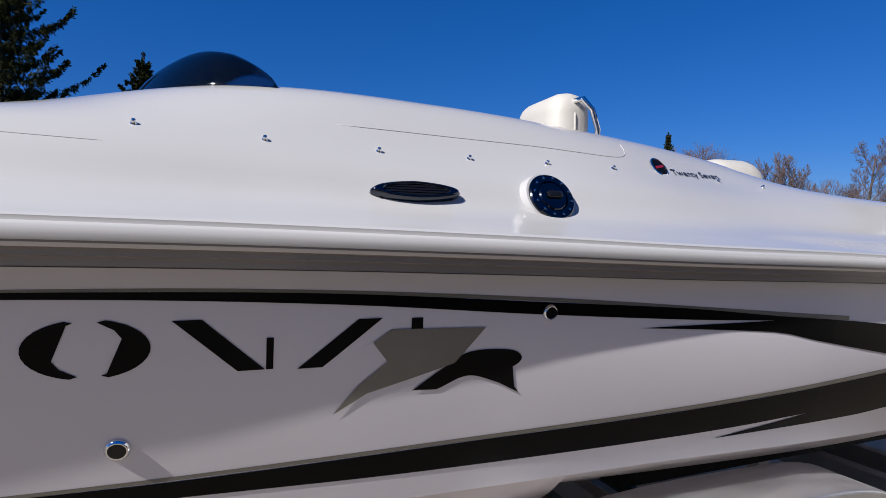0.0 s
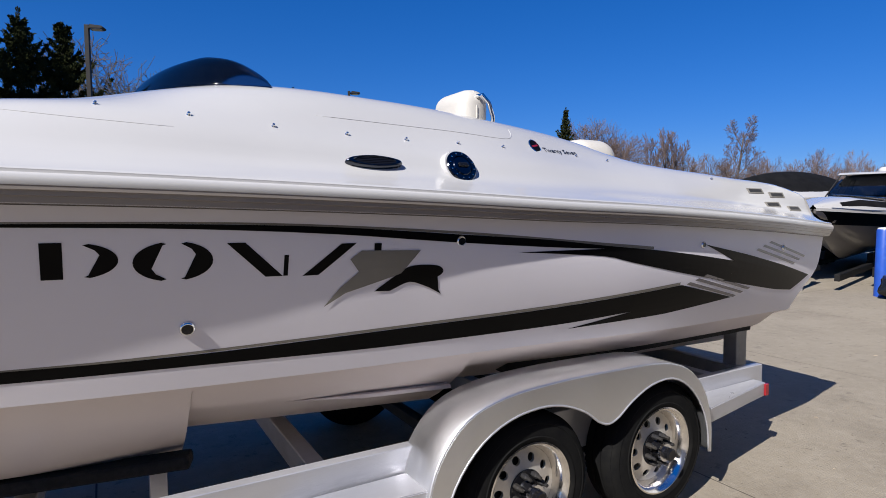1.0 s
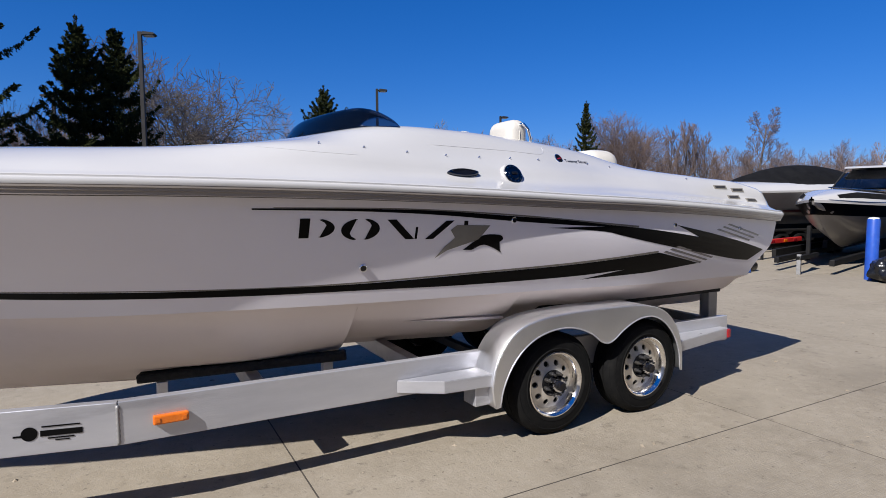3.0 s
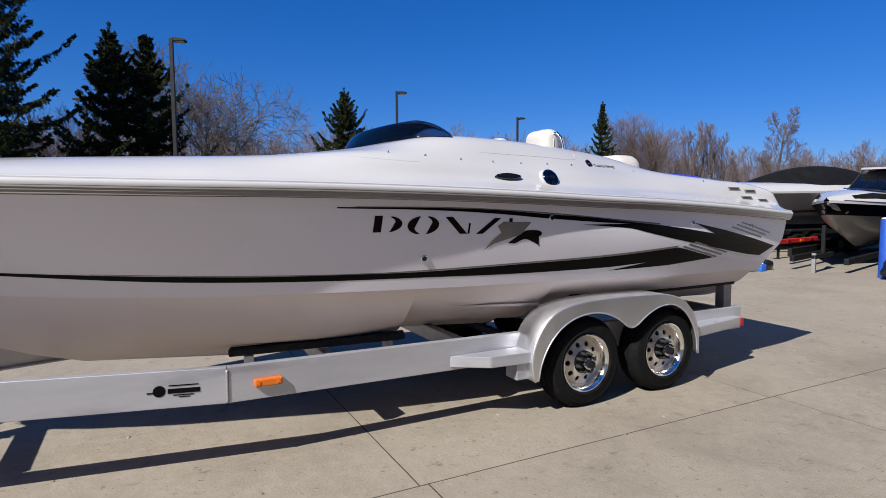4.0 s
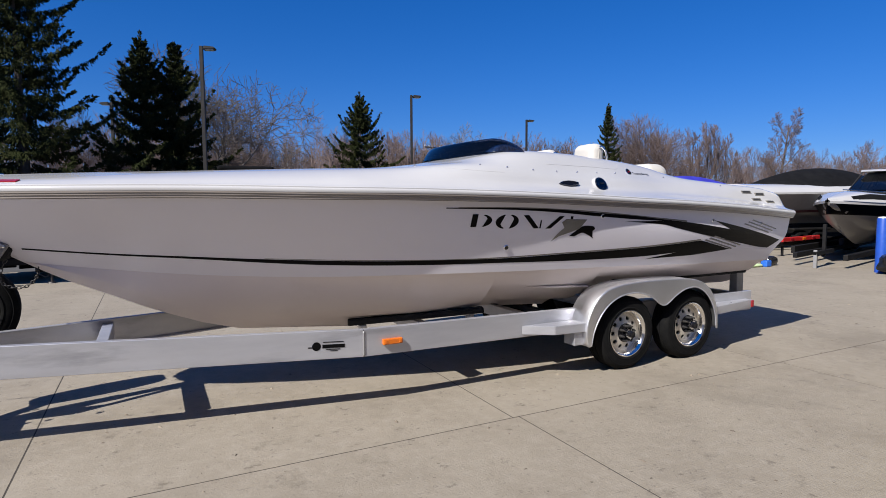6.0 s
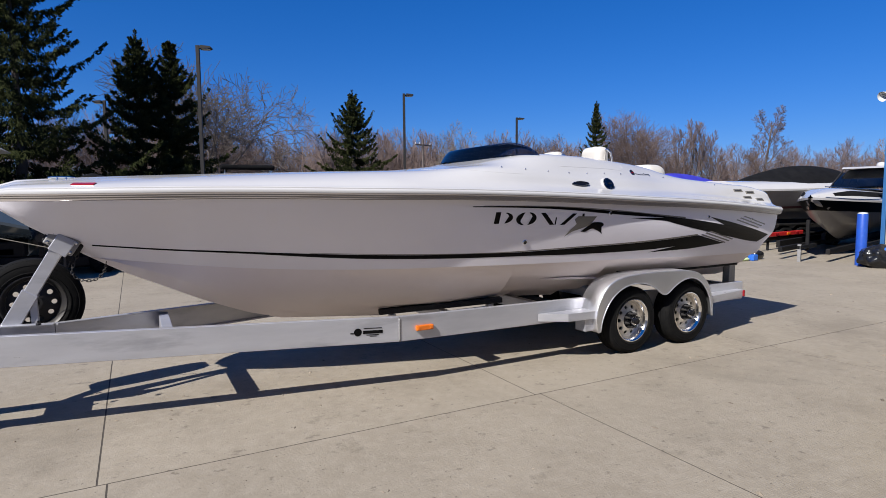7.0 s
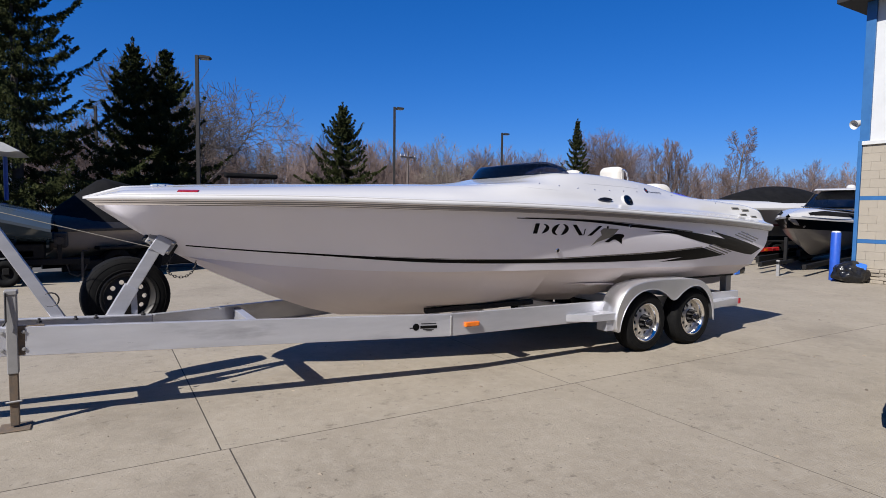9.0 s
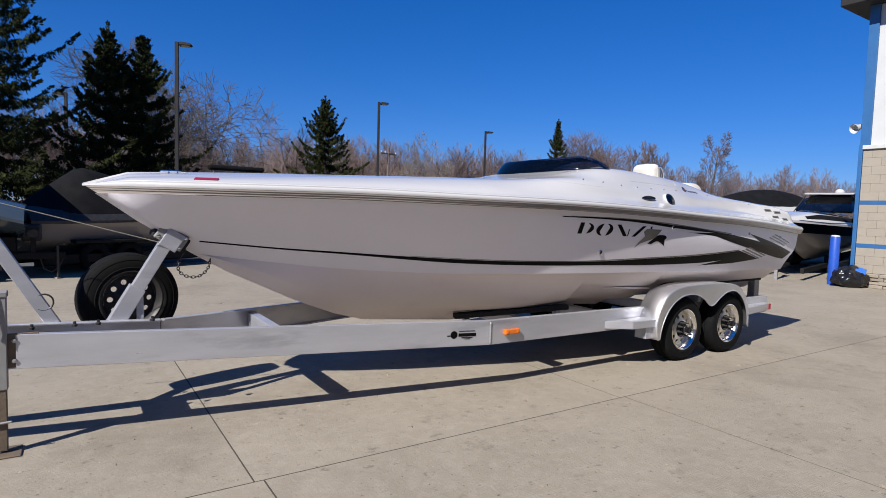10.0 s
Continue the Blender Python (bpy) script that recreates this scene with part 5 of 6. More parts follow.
def build_spruce(at, height, radius, seed, peaks=1, full=1.0, apart=1.45, slim=1.05, label="dense dark green spruce with drooping branches"):
    rng = np.random.default_rng(seed)
    tree = thing("spruce", label, "tree", "spruces beside the yard", at=at)
    bm = tube(bmesh.new(), [(0, 0, -0.1), (0.05, 0.02, height * 0.3), (0.0, 0.04, height * 0.7), (0, 0, height * 0.98)], [0.20 * height / 10, 0.14 * height / 10, 0.07, 0.015], 9)
    part("trunk", bm, M_BARK, tree, smooth=True)
    tops = [(0.0, 0.0, height)]
    for k in range(peaks - 1):
        a = rng.uniform(0, 6.28)
        tops.append((apart * (k + 1), 0.3 * math.sin(a), height * 0.97))
    P, D, S = [], [], []
    for tx, ty, top in tops:
        z = 0.4
        while z < top - 0.25:
            u = z / top
            reach = radius * (1 - u) ** slim * (0.74 if len(tops) > 1 else 1)
            turn0 = rng.uniform(0, 6.28)
            whorl = max(4, int((8 if u < 0.8 else 6) * full))
            for k in range(whorl):
                a = turn0 + 6.283 * k / whorl + rng.normal(0, 0.25)
                L = max(0.22, reach * rng.uniform(0.55, 1.0) * (1.30 if rng.random() < 0.18 else 1))
                # boughs sag and then turn up at the tip; those near the top rise
                slope = -0.40 + 1.15 * max(0.0, u - 0.35) + rng.normal(0, 0.08)
                curl = rng.uniform(0.35, 0.6)
                c, s = math.cos(a), math.sin(a)
                n = int(26 + 34 * L)
                v = np.sort(rng.uniform(0.05, 1.0, n)) ** 0.8
                bx = L * v
                bz = L * (slope * v + curl * v ** 2.6)
                wide = 0.17 * L * np.minimum(1, v * 3) * (1.03 - v) ** 0.7 + 0.02
                off = rng.uniform(-1, 1, n) * wide
                drop = (0.12 + 0.34 * rng.random(n)) * min(1.0, 0.35 + 0.4 * L) * (1.08 - v) ** 0.5
                # sprays that hang from the bough, each a string of tufts
                m = 6
                q = (np.arange(m)[None, :] + rng.uniform(0, 1, (n, m))) / m
                jx = (bx[:, None] + rng.normal(0, 0.03, (n, m)))
                jo = off[:, None] + rng.normal(0, 0.03, (n, m))
                jz = (bz - 0.22 * np.abs(off))[:, None] - drop[:, None] * q
                P.append(np.stack([tx + jx * c - jo * s, ty + jx * s + jo * c, z + jz], 2).reshape(-1, 3))
                way = np.repeat(np.sign(off) * rng.uniform(0.1, 0.6, n), m)
                out = rng.uniform(0.15, 0.8, n * m)
                tip = np.repeat(v > 0.88, m)
                down = np.where(tip, rng.uniform(0.0, 0.6, n * m), -rng.uniform(0.2, 1.0, n * m))
                D.append(np.stack([out * c - way * s, out * s + way * c, down], 1))
                S.append(rng.uniform(0.07, 0.17, n * m))
            z += (0.52 if u < 0.7 else 0.32) * (1 if len(tops) == 1 else 1.15)
        n = 110
        P.append(np.stack([tx + rng.normal(0, 0.02, n), ty + rng.normal(0, 0.02, n), top - rng.uniform(0, 0.9, n)], 1))
        D.append(np.stack([rng.normal(0, 0.6, n), rng.normal(0, 0.6, n), np.full(n, 0.8)], 1))
        S.append(np.full(n, 0.13))
    P, D, S = np.concatenate(P), np.concatenate(D), np.concatenate(S)
    D /= np.linalg.norm(D, axis=1)[:, None]
    side = np.cross(D, rng.normal(0, 1, D.shape))
    side /= np.linalg.norm(side, axis=1)[:, None]
    w = (S * rng.uniform(0.14, 0.26, len(S)))[:, None]
    mid = P + D * (S * 0.45)[:, None]
    V = np.stack([P, mid + side * w, P + D * S[:, None], mid - side * w], 1).reshape(-1, 3)
    i = np.arange(len(P))[:, None] * 4
    T = np.concatenate([i + [0, 1, 2], i + [0, 2, 3]], 0)
    arrays_mesh("crown", V, T, M_NEEDLE, tree, "drooping needled branches")
    return tree


def bare_limbs(seed, stem=0.35, angle=38, levels=4, lift=0.10, trunk=0.16, kids=6, wobble=0.07, first=0.35, ratio=0.62):
    """The limbs of a leafless tree about one unit high: rows of start, end and the two radii."""
    rng = np.random.default_rng(seed)
    segs = []

    def grow(p, d, length, rad, level):
        n = (6, 4, 3, 2, 2)[level]
        pts, ways = [p], [d]
        for k in range(n):
            d = d + rng.normal(0, wobble * (1 + 0.35 * level), 3)
            d[2] += lift * (0.4 if level == 0 else 1.0)
            d = d / np.linalg.norm(d)
            q = pts[-1] + d * length / n
            segs.append((pts[-1], q, rad * (1 - 0.62 * k / n), rad * (1 - 0.62 * (k + 1) / n)))
            pts.append(q)
            ways.append(d)
        if level >= levels:
            return
        start = first if level == 0 else 0.18
        turn0 = rng.uniform(0, 6.28)
        for k in range(kids):
            v = start + (1 - start) * (k + rng.uniform(0.2, 0.8)) / kids
            j = min(n - 1, int(v * n))
            base = pts[j] + (pts[j + 1] - pts[j]) * (v * n - j)
            w = ways[j + 1]
            a = turn0 + 2.4 * k + rng.normal(0, 0.3)
            e1 = np.cross(w, [0.31, 0.77, 0.55])
            e1 /= np.linalg.norm(e1)
            e2 = np.cross(w, e1)
            t = math.radians(angle) * rng.uniform(0.65, 1.2)
            dd = w * math.cos(t) + (e1 * math.cos(a) + e2 * math.sin(a)) * math.sin(t)
            long = length * ratio * (1.15 - 0.6 * v) * rng.uniform(0.8, 1.15)
            if level == 0:
                long = max(long, ratio * (1 - stem) * 0.8 * rng.uniform(0.8, 1.1))
            grow(base, dd, long, rad * (1 - 0.5 * v) * rng.uniform(0.45, 0.6), level + 1)

    grow(np.zeros(3), np.array([0.02, 0.01, 1.0]), stem, trunk, 0)
    return segs


def limbs_mesh(segs, thin=0.008, far=False):
    """Three-sided tapered bars for all limbs, as arrays; far twigs have two sides."""
    a = np.array([s[0] for s in segs])
    b = np.array([s[1] for s in segs])
    ra = np.maximum(np.array([s[2] for s in segs]), thin)
    rb = np.maximum(np.array([s[3] for s in segs]), thin * 0.8)
    d = b - a
    d /= np.linalg.norm(d, axis=1)[:, None] + 1e-9
    s = np.cross(d, [0.3, 0.9, 0.2])
    s /= np.linalg.norm(s, axis=1)[:, None] + 1e-9
    u = np.cross(d, s)
    V = []
    for c, r in ((a, ra), (b, rb)):
        for k in range(3):
            t = 2 * math.pi * k / 3
            V.append(c + r[:, None] * (math.cos(t) * s + math.sin(t) * u))
    V = np.stack(V, 1).reshape(-1, 3)
    i = np.arange(len(a))[:, None] * 6
    T = []
    for k in range(1 if far else 3):
        n = (k + 1) % 3
        T += [i + [k, n, 3 + n], i + [k, 3 + n, 3 + k]]
    return V, np.concatenate(T, 0)


def build_bare_tree(at, height, seed, mat, label, trunk=0.16, turn=0, thin=0.015, **shape):
    tree = thing("bare_tree", label, "tree", "leafless trees behind the lot", at=at, turn=turn)
    segs = bare_limbs(seed, trunk=trunk, **shape)
    k = height / max(s[1][2] for s in segs)
    segs = [(s[0] * k, s[1] * k, s[2], s[3]) for s in segs]
    big = [s for s in segs if s[2] > trunk * 0.25]
    small = [s for s in segs if s[2] <= trunk * 0.25]
    V, T = limbs_mesh(big, thin)
    arrays_mesh("trunk", V, T, M_BARK, tree)
    V, T = limbs_mesh(small, thin)
    arrays_mesh("crown", V, T, mat, tree)
    return tree


def build_far_woods():
    """A band of leafless wood behind the lot."""
    rng = np.random.default_rng(5)
    kinds = []
    for k in range(6):
        segs = bare_limbs(40 + k, 0.62, 34, 3, 0.10, 0.013, 7, 0.07, 0.2, 0.58)
        top = max(s[1][2] for s in segs)
        segs = [(s[0] / top, s[1] / top, s[2], s[3]) for s in segs]
        kinds.append(limbs_mesh(segs, 0.0018, True))
    V, T, n = [], [], 0
    spots = []
    for k in range(620):
        x = rng.uniform(-20, 165) if k % 3 else rng.uniform(-8, 60)
        y = 62 + rng.uniform(-8, 14) - 0.12 * max(0, x - 40)
        h = rng.uniform(6.0, 11.0) * (1.0 if x < 60 else 1.10) if k % 3 else rng.uniform(7.5, 11.0)
        spots.append((x, y, h))
    for k in range(330):
        spots.append((rng.uniform(-20, 155), 53 + rng.uniform(-4, 4), rng.uniform(3.0, 6.5)))
    for x, y, h in spots:
        v, t = kinds[rng.integers(0, 6)]
        a = rng.uniform(0, 6.28)
        c, s = math.cos(a), math.sin(a)
        w = np.empty_like(v)
        sx = h * rng.uniform(0.8, 1.15)
        w[:, 0] = (v[:, 0] * c - v[:, 1] * s) * sx + x
        w[:, 1] = (v[:, 0] * s + v[:, 1] * c) * sx + y
        w[:, 2] = v[:, 2] * h - 0.1
        V.append(w), T.append(t + n)
        n += len(v)
    ob = arrays_mesh("far_woods", np.concatenate(V), np.concatenate(T), M_TWIG)
    tagged(ob, "greyish mauve leafless wood far behind the lot", "woods", kind="stuff")


def build_lamp_post(at, height, turn, reach=0.62):
    lp = thing("street_lamp", "dark bronze parking lot lamp post with flat head", "street lamp", "parking lot lamps", at=at, turn=turn)
    boxed("pole", (-0.075, -0.075, 0), (0.075, 0.075, height), M_POLE, lp, 0.01)
    boxed("base", (-0.25, -0.25, -0.1), (0.25, 0.25, 0.35), M_CONC, lp, 0.03)
    boxed("arm", (0.07, -0.03, height - 0.14), (0.20, 0.03, height - 0.06), M_POLE, lp, 0.006)
    bm = bmesh.new()
    prism(bm, [(0.10, height - 0.16), (reach - 0.06, height - 0.15), (reach, height - 0.10), (reach - 0.06, height - 0.05), (0.14, height - 0.01)], -0.19, 0.19)
    bmesh.ops.bevel(bm, geom=list(bm.edges), offset=0.015, segments=2, affect="EDGES")
    head = part("lamp_head", bm, M_POLE, lp)
    boxed("lens", (0.18, -0.15, height - 0.175), (reach - 0.1, 0.15, height - 0.145), M_WHITEP, head, 0.0, Matrix.Identity(4))


def build_utility_pole(at, height, turn=0):
    up = thing("utility_pole", "grey wooden utility pole with crossarm", "utility pole", at=at, turn=turn)
    bar("pole", [(0, 0, -0.1), (0, 0, height)], [0.17, 0.11], M_BARK, up, 8)
    boxed("crossarm", (-1.2, -0.06, height - 0.7), (1.2, 0.06, height - 0.55), M_TWIG_PALE, up, 0.01)
    for x in (-1.1, -0.5, 0.5, 1.1):
        bar("insulator", [(x, 0, height - 0.55), (x, 0, height - 0.38)], 0.05, M_WHITEP, up, 8)


def boat_loft(L, beam, z_keel, z_sheer, flare=0.12, n=40, m=10, drop=0.0):
    """A plain vee hull with its bow at x = 0 and its stern at x = L, centred on y = 0."""
    verts = []
    for i in range(n):
        u = i / (n - 1)
        b = beam / 2 * (1 - (1 - min(1, u / 0.62)) ** 2.1) ** 0.9 if u < 0.62 else beam / 2
        b = max(b, 0.02)
        zs = z_sheer + 0.22 * (1 - u) ** 2 - drop * max(0, (u - 0.62) / 0.38) ** 1.3
        zc = z_keel + (zs - z_keel) * (0.42 + 0.5 * (1 - min(1, u / 0.45)) ** 1.6)
        zk = z_keel + (zs - z_keel) * (max(0, 1 - u / 0.30)) ** 1.5
        for k in range(m):
            v = k / (m - 1)
            if v < 0.5:
                w = v / 0.5
                verts.append((u * L + 0.0, -b * (1 - flare * w), zs + (zc - zs) * w))
            else:
                w = (v - 0.5) / 0.5
                verts.append((u * L + 0.0, -b * (1 - flare) * (1 - w), zc + (zk - zc) * w))
    return verts, grid_faces(n, m), n, m


def both_sides(verts, faces):
    n = len(verts)
    return list(verts) + [(x, -y, z) for x, y, z in verts], list(faces) + [tuple(i + n for i in f[::-1]) for f in faces]


def build_parked_boat(at, turn, L, beam, hull_mat, deck_mat, label, band=None, cover=None, cabin=False, z_keel=0.55, z_sheer=1.55, peak=0.9, cover_from=0.28, kind_name="parked_boat", flare=0.12, peak_at=None, cover_to=0.985, drop=0.0, drops=(0.03, 0.17, 0.31)):
    b = thing(kind_name, label, "boat", "boats parked in the yard", at=at, turn=turn)
    verts, faces, n, m = boat_loft(L, beam, z_keel, z_sheer, flare, drop=drop)
    v, f = both_sides(verts, faces)
    k = len(verts)
    for j in range(m - 1):
        a = (n - 1) * m + j
        f.append((a, a + 1, a + 1 + k, a + k))
    sharpen(link("hull", v, f, hull_mat, b, True), 40)
    # gunwale and deck
    rows = []
    for i in range(n):
        x, y, z = verts[i * m]
        u = i / (n - 1)
        s = min(1, u / 0.2 + 0.25)
        prof = [(y - 0.03, z - 0.04), (y - 0.035, z + 0.02), (y - 0.01, z + 0.05), (y * 0.93, z + 0.16 * s), (y * 0.80, z + 0.26 * s), (y * 0.5, z + 0.32 * s), (0, z + 0.34 * s)]
        rows += [(x, py, pz) for py, pz in prof]
    v, f = both_sides(rows, grid_faces(n, 7))
    kk = len(rows)
    for j in range(6):
        a = (n - 1) * 7 + j
        f.append((a, a + 1, a + 1 + kk, a + kk))
    sharpen(link("deck", v, f, deck_mat, b, True), 40)
    if band and cabin:
        rows = []
        for i in range(3, int(n * 0.62)):
            x, y, z = verts[i * m]
            s = min(1, i / (n - 1) / 0.2 + 0.25)
            rows += [(x, y * 0.97, z + 0.105 * s + 0.012), (x, y * 0.92, z + 0.172 * s + 0.008), (x, y * 0.82, z + 0.25 * s + 0.008)]
        v, f = both_sides(rows, grid_faces(len(rows) // 3, 3))
        link("deck_pad", v, f, M_COVER, b, True, "dark pad along the side deck")
    if band:
        rows = []
        for i in range(n):
            ring = verts[i * m:(i + 1) * m]
            x, y, z = ring[0]
            for dip in drops:
                yy = np.interp(dip - z, [-p[2] for p in ring], [p[1] for p in ring])
                rows.append((x - 0.012, float(yy) - 0.012, z - dip))
        v, f = both_sides(rows, grid_faces(n, 3))
        link("hull_band", v, f, band, b, True, "dark band along the topsides")
    if cover:
        cols = 26
        rows = []
        for i in range(cols):
            u = i / (cols - 1)
            t = cover_from + (cover_to - cover_from) * u
            idx = t * (n - 1)
            i0 = min(n - 2, int(idx))
            fr = idx - i0
            x = verts[i0 * m][0] * (1 - fr) + verts[(i0 + 1) * m][0] * fr
            y = verts[i0 * m][1] * (1 - fr) + verts[(i0 + 1) * m][1] * fr
            z = verts[i0 * m][2] * (1 - fr) + verts[(i0 + 1) * m][2] * fr
            rise = peak * (math.sin(math.pi * min(1, u * 1.02) ** 0.8) ** 0.55 if cabin else math.sin(math.pi * u) ** 0.7)
            if peak_at:
                rise = peak * (u / peak_at if u < peak_at else (1 - u) / (1 - peak_at)) ** 0.9
            rise = max(rise, 0.10)
            for w in np.linspace(0, 1, 9):
                sag = 0.06 * math.sin(w * 3.14) * (1 + 0.4 * math.sin(i * 1.9))
                rows.append((x, y * (0.96 - 0.96 * w), z + 0.10 + 0.12 * w + rise * math.sin(w * math.pi / 2) ** 0.9 - sag * 0.5))
        v, f = both_sides(rows, grid_faces(cols, 9))
        sharpen(link("canvas_cover", v, f, cover, b, True, "taut black canvas cover"), 50)
    # the trailer that it stands on
    t = thing("trailer_frame", "", "")
    t.parent = b
    t["label"] = "dark trailer under the hull"
    for s in (-1, 1):
        boxed("outer_rail", (0.8, s * 0.98 - 0.05, 0.22), (L * 0.95, s * 0.98 + 0.05, 0.42), M_FRAME, t, 0.01)
        boxed("trailer_fender", (L * 0.62 - 0.45, s * 1.0 - 0.14, 0.66), (L * 0.62 + 1.25, s * 1.0 + 0.14, 0.74), M_FRAME, t, 0.03)
        boxed("frame_rail", (-0.4, s * 0.55 - 0.05, z_keel - 0.22), (L * 0.95, s * 0.55 + 0.05, z_keel - 0.08), M_FRAME, t, 0.01)
        boxed("bunk_support", (L * 0.35, s * 0.5 - 0.06, z_keel - 0.1), (L * 0.9, s * 0.5 + 0.06, z_keel + 0.12), M_CARPET, t, 0.01)
        for x in (L * 0.62, L * 0.62 + 0.8):
            bm = lathe(bmesh.new(), [(0.18, -0.10), (0.30, -0.11), (0.33, -0.08), (0.34, 0.0), (0.33, 0.08), (0.30, 0.11), (0.18, 0.10), (0.17, 0.05), (0.06, 0.06), (0.0001, 0.06)], 28, pose(x, s * 0.98, 0.34, 90))
            part("tyre", bm, M_RUBBER, t, smooth=True)
    boxed("tongue", (-0.75, -0.05, z_keel - 0.10), (0.6, 0.05, z_keel + 0.0), M_FRAME, t, 0.01)
    boxed("bow_post", (-0.12, -0.04, z_keel - 0.15), (-0.02, 0.04, z_sheer - 0.35), M_FRAME, t, 0.01, pose(0, 0, 0, 0, 0, 0))
    boxed("tongue_jack", (-0.75, -0.04, 0.0), (-0.67, 0.04, z_keel + 0.03), M_ALU_OLD, t, 0.006)
    return b


def build_right_boats():
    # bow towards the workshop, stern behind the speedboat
    build_parked_boat((21.9, 7.8, 0), 171, 8.6, 2.5, M_SHADEHULL, M_GEL, "white runabout with a black canvas cover on a dark trailer", band=M_MAROON, cover=M_COVER, z_keel=0.75, z_sheer=1.92, peak=0.66, cover_from=0.13, flare=0.3, cover_to=0.86, drops=(0.60, 0.64, 0.68))
    bl = build_parked_boat((11.1, 4.38, 0), 14, 9.6, 2.8, M_SHADEHULL, M_GEL, "white express cruiser with a broad black band and black canvas", band=M_BLACK, cover=M_COVER, cabin=True, z_keel=0.42, z_sheer=1.42, peak=0.26, cover_from=0.36, flare=0.34)
    bm = bmesh.new()
    prism(bm, [(5.2, 1.95), (6.5, 2.60), (8.6, 2.64), (8.9, 1.97)], -0.95, 0.95)
    for q in bm.verts:
        q.co.y *= 0.76 if q.co.z > 2.4 else 1.0
    bmesh.ops.bevel(bm, geom=list(bm.edges), offset=0.10, segments=3, affect="EDGES")
    glass = part("windscreen", bm, M_DARKGLASS, bl, "tinted cabin glazing", angle=60)
    bm = bmesh.new()
    prism(bm, [(6.25, 2.62), (6.4, 2.69), (8.7, 2.74), (9.1, 2.68), (9.0, 2.64)], -0.80, 0.80)
    bmesh.ops.bevel(bm, geom=list(bm.edges), offset=0.02, segments=2, affect="EDGES")
    top = part("hardtop", bm, M_GEL, bl, "white hardtop", angle=50)
    for x0, x1 in ((5.55, 6.35), (6.8, 7.1), (7.8, 8.0), (8.8, 8.5)):
        for y in (-0.94, 0.94):
            bar("top_post", [(x0, y, 1.98), (x1, y * 0.78, 2.62)], 0.018, M_DARK, top, 8)
    part("radar_dome", lathe(bmesh.new(), [(0.14, 2.64), (0.15, 2.70), (0.10, 2.77), (0.0001, 2.79)], 20, pose(7.0, -0.2, 0.06)), M_GEL, top, smooth=True)
    rail = [(0.1 + 0.3 * k, -0.25 - 0.9 * (1 - (1 - min(1, (0.1 + 0.3 * k) / 3.4)) ** 2), 1.50 + 0.22 * (1 - (0.1 + 0.3 * k) / 9.8) ** 2 + 0.22) for k in range(12)]
    bar("bow_rail", rail, 0.014, M_CHROME, bl, 8)
    light = thing("red_trailer", "low dark trailer frame with a red rail and lamps", "trailer", at=(13.0, 6.6, 0), turn=8)
    boxed("bar", (-0.6, -0.05, 0.30), (3.2, 0.05, 0.42), M_FRAME, light, 0.01)
    rail = boxed("red_rail", (-0.3, -0.08, 0.425), (2.2, 0.02, 0.56), M_REDPAINT, light, 0.02, label="red painted steel rail")
    for x in (0.15, 0.95, 1.6):
        boxed("lamp", (x, -0.10, 0.45), (x + 0.22, -0.082, 0.53), M_AMBER if x > 0.5 and x < 1 else M_RED, rail, 0.01)
    for x in (-0.2, 1.2, 2.6):
        boxed("leg", (x, -0.03, 0.0), (x + 0.06, 0.03, 0.31), M_FRAME, light, 0.006)
    build_parked_boat((10.2, 10.3, 0), 6, 7.0, 2.4, M_GEL, M_GEL, "white boat under a royal blue cover", cover=M_BLUECOVER, z_keel=0.75, z_sheer=1.70, peak=0.62, cover_from=0.05)


def build_left_boats():
    navy = build_parked_boat((-13.7, 11.0, 0), 0, 7.1, 2.3, M_NAVY, M_NAVY, "dark blue centre console boat with a pale hardtop", z_keel=0.80, z_sheer=1.72, drop=0.55, flare=0.3)
    bm = bmesh.new()
    prism(bm, [(3.6, 2.95), (3.9, 3.06), (6.3, 2.98), (6.62, 2.80), (6.4, 2.78), (3.9, 2.92)], -0.85, 0.85)
    bmesh.ops.bevel(bm, geom=list(bm.edges), offset=0.02, segments=2, affect="EDGES")
    top = part("hardtop", bm, M_WHITEP, navy, "pale canvas hardtop", angle=50)
    for x in (4.2, 6.15):
        for y in (-0.8, 0.8):
            bar("top_post", [(x, y, 1.8), (x, y, 2.90)], 0.045, M_BLUE, top, 8)
    for k in range(5):
        boxed("registration_bar", (5.55 + 0.10 * k, -1.165, 1.56 - 0.006 * k), (5.61 + 0.10 * k, -1.155, 1.63 - 0.006 * k), M_DARK, navy, 0.0)
    boxed("outboard_bracket", (7.0, -0.3, 0.75), (7.35, 0.3, 1.1), M_DARK, navy, 0.04)
    build_parked_boat((-2.0, 14.1, 0), 205, 5.5, 2.1, M_TAUPE, M_DARK, "tan-hulled boat under a peaked black cover", cover=M_COVER, z_keel=0.36, z_sheer=1.14, peak=1.05, cover_from=0.03, peak_at=0.74, flare=0.25)
    bim = thing("folded_bimini", "folded black canvas top on thin posts", "boat top", at=(-1.4, 15.0, 0))
    boxed("canvas", (-0.85, -0.12, 2.68), (0.85, 0.12, 2.84), M_COVER, bim, 0.06)
    for x in (-0.7, 0.7):
        bar("post", [(x, 0, 0), (x, 0, 2.7)], 0.02, M_ALU, bim, 6)


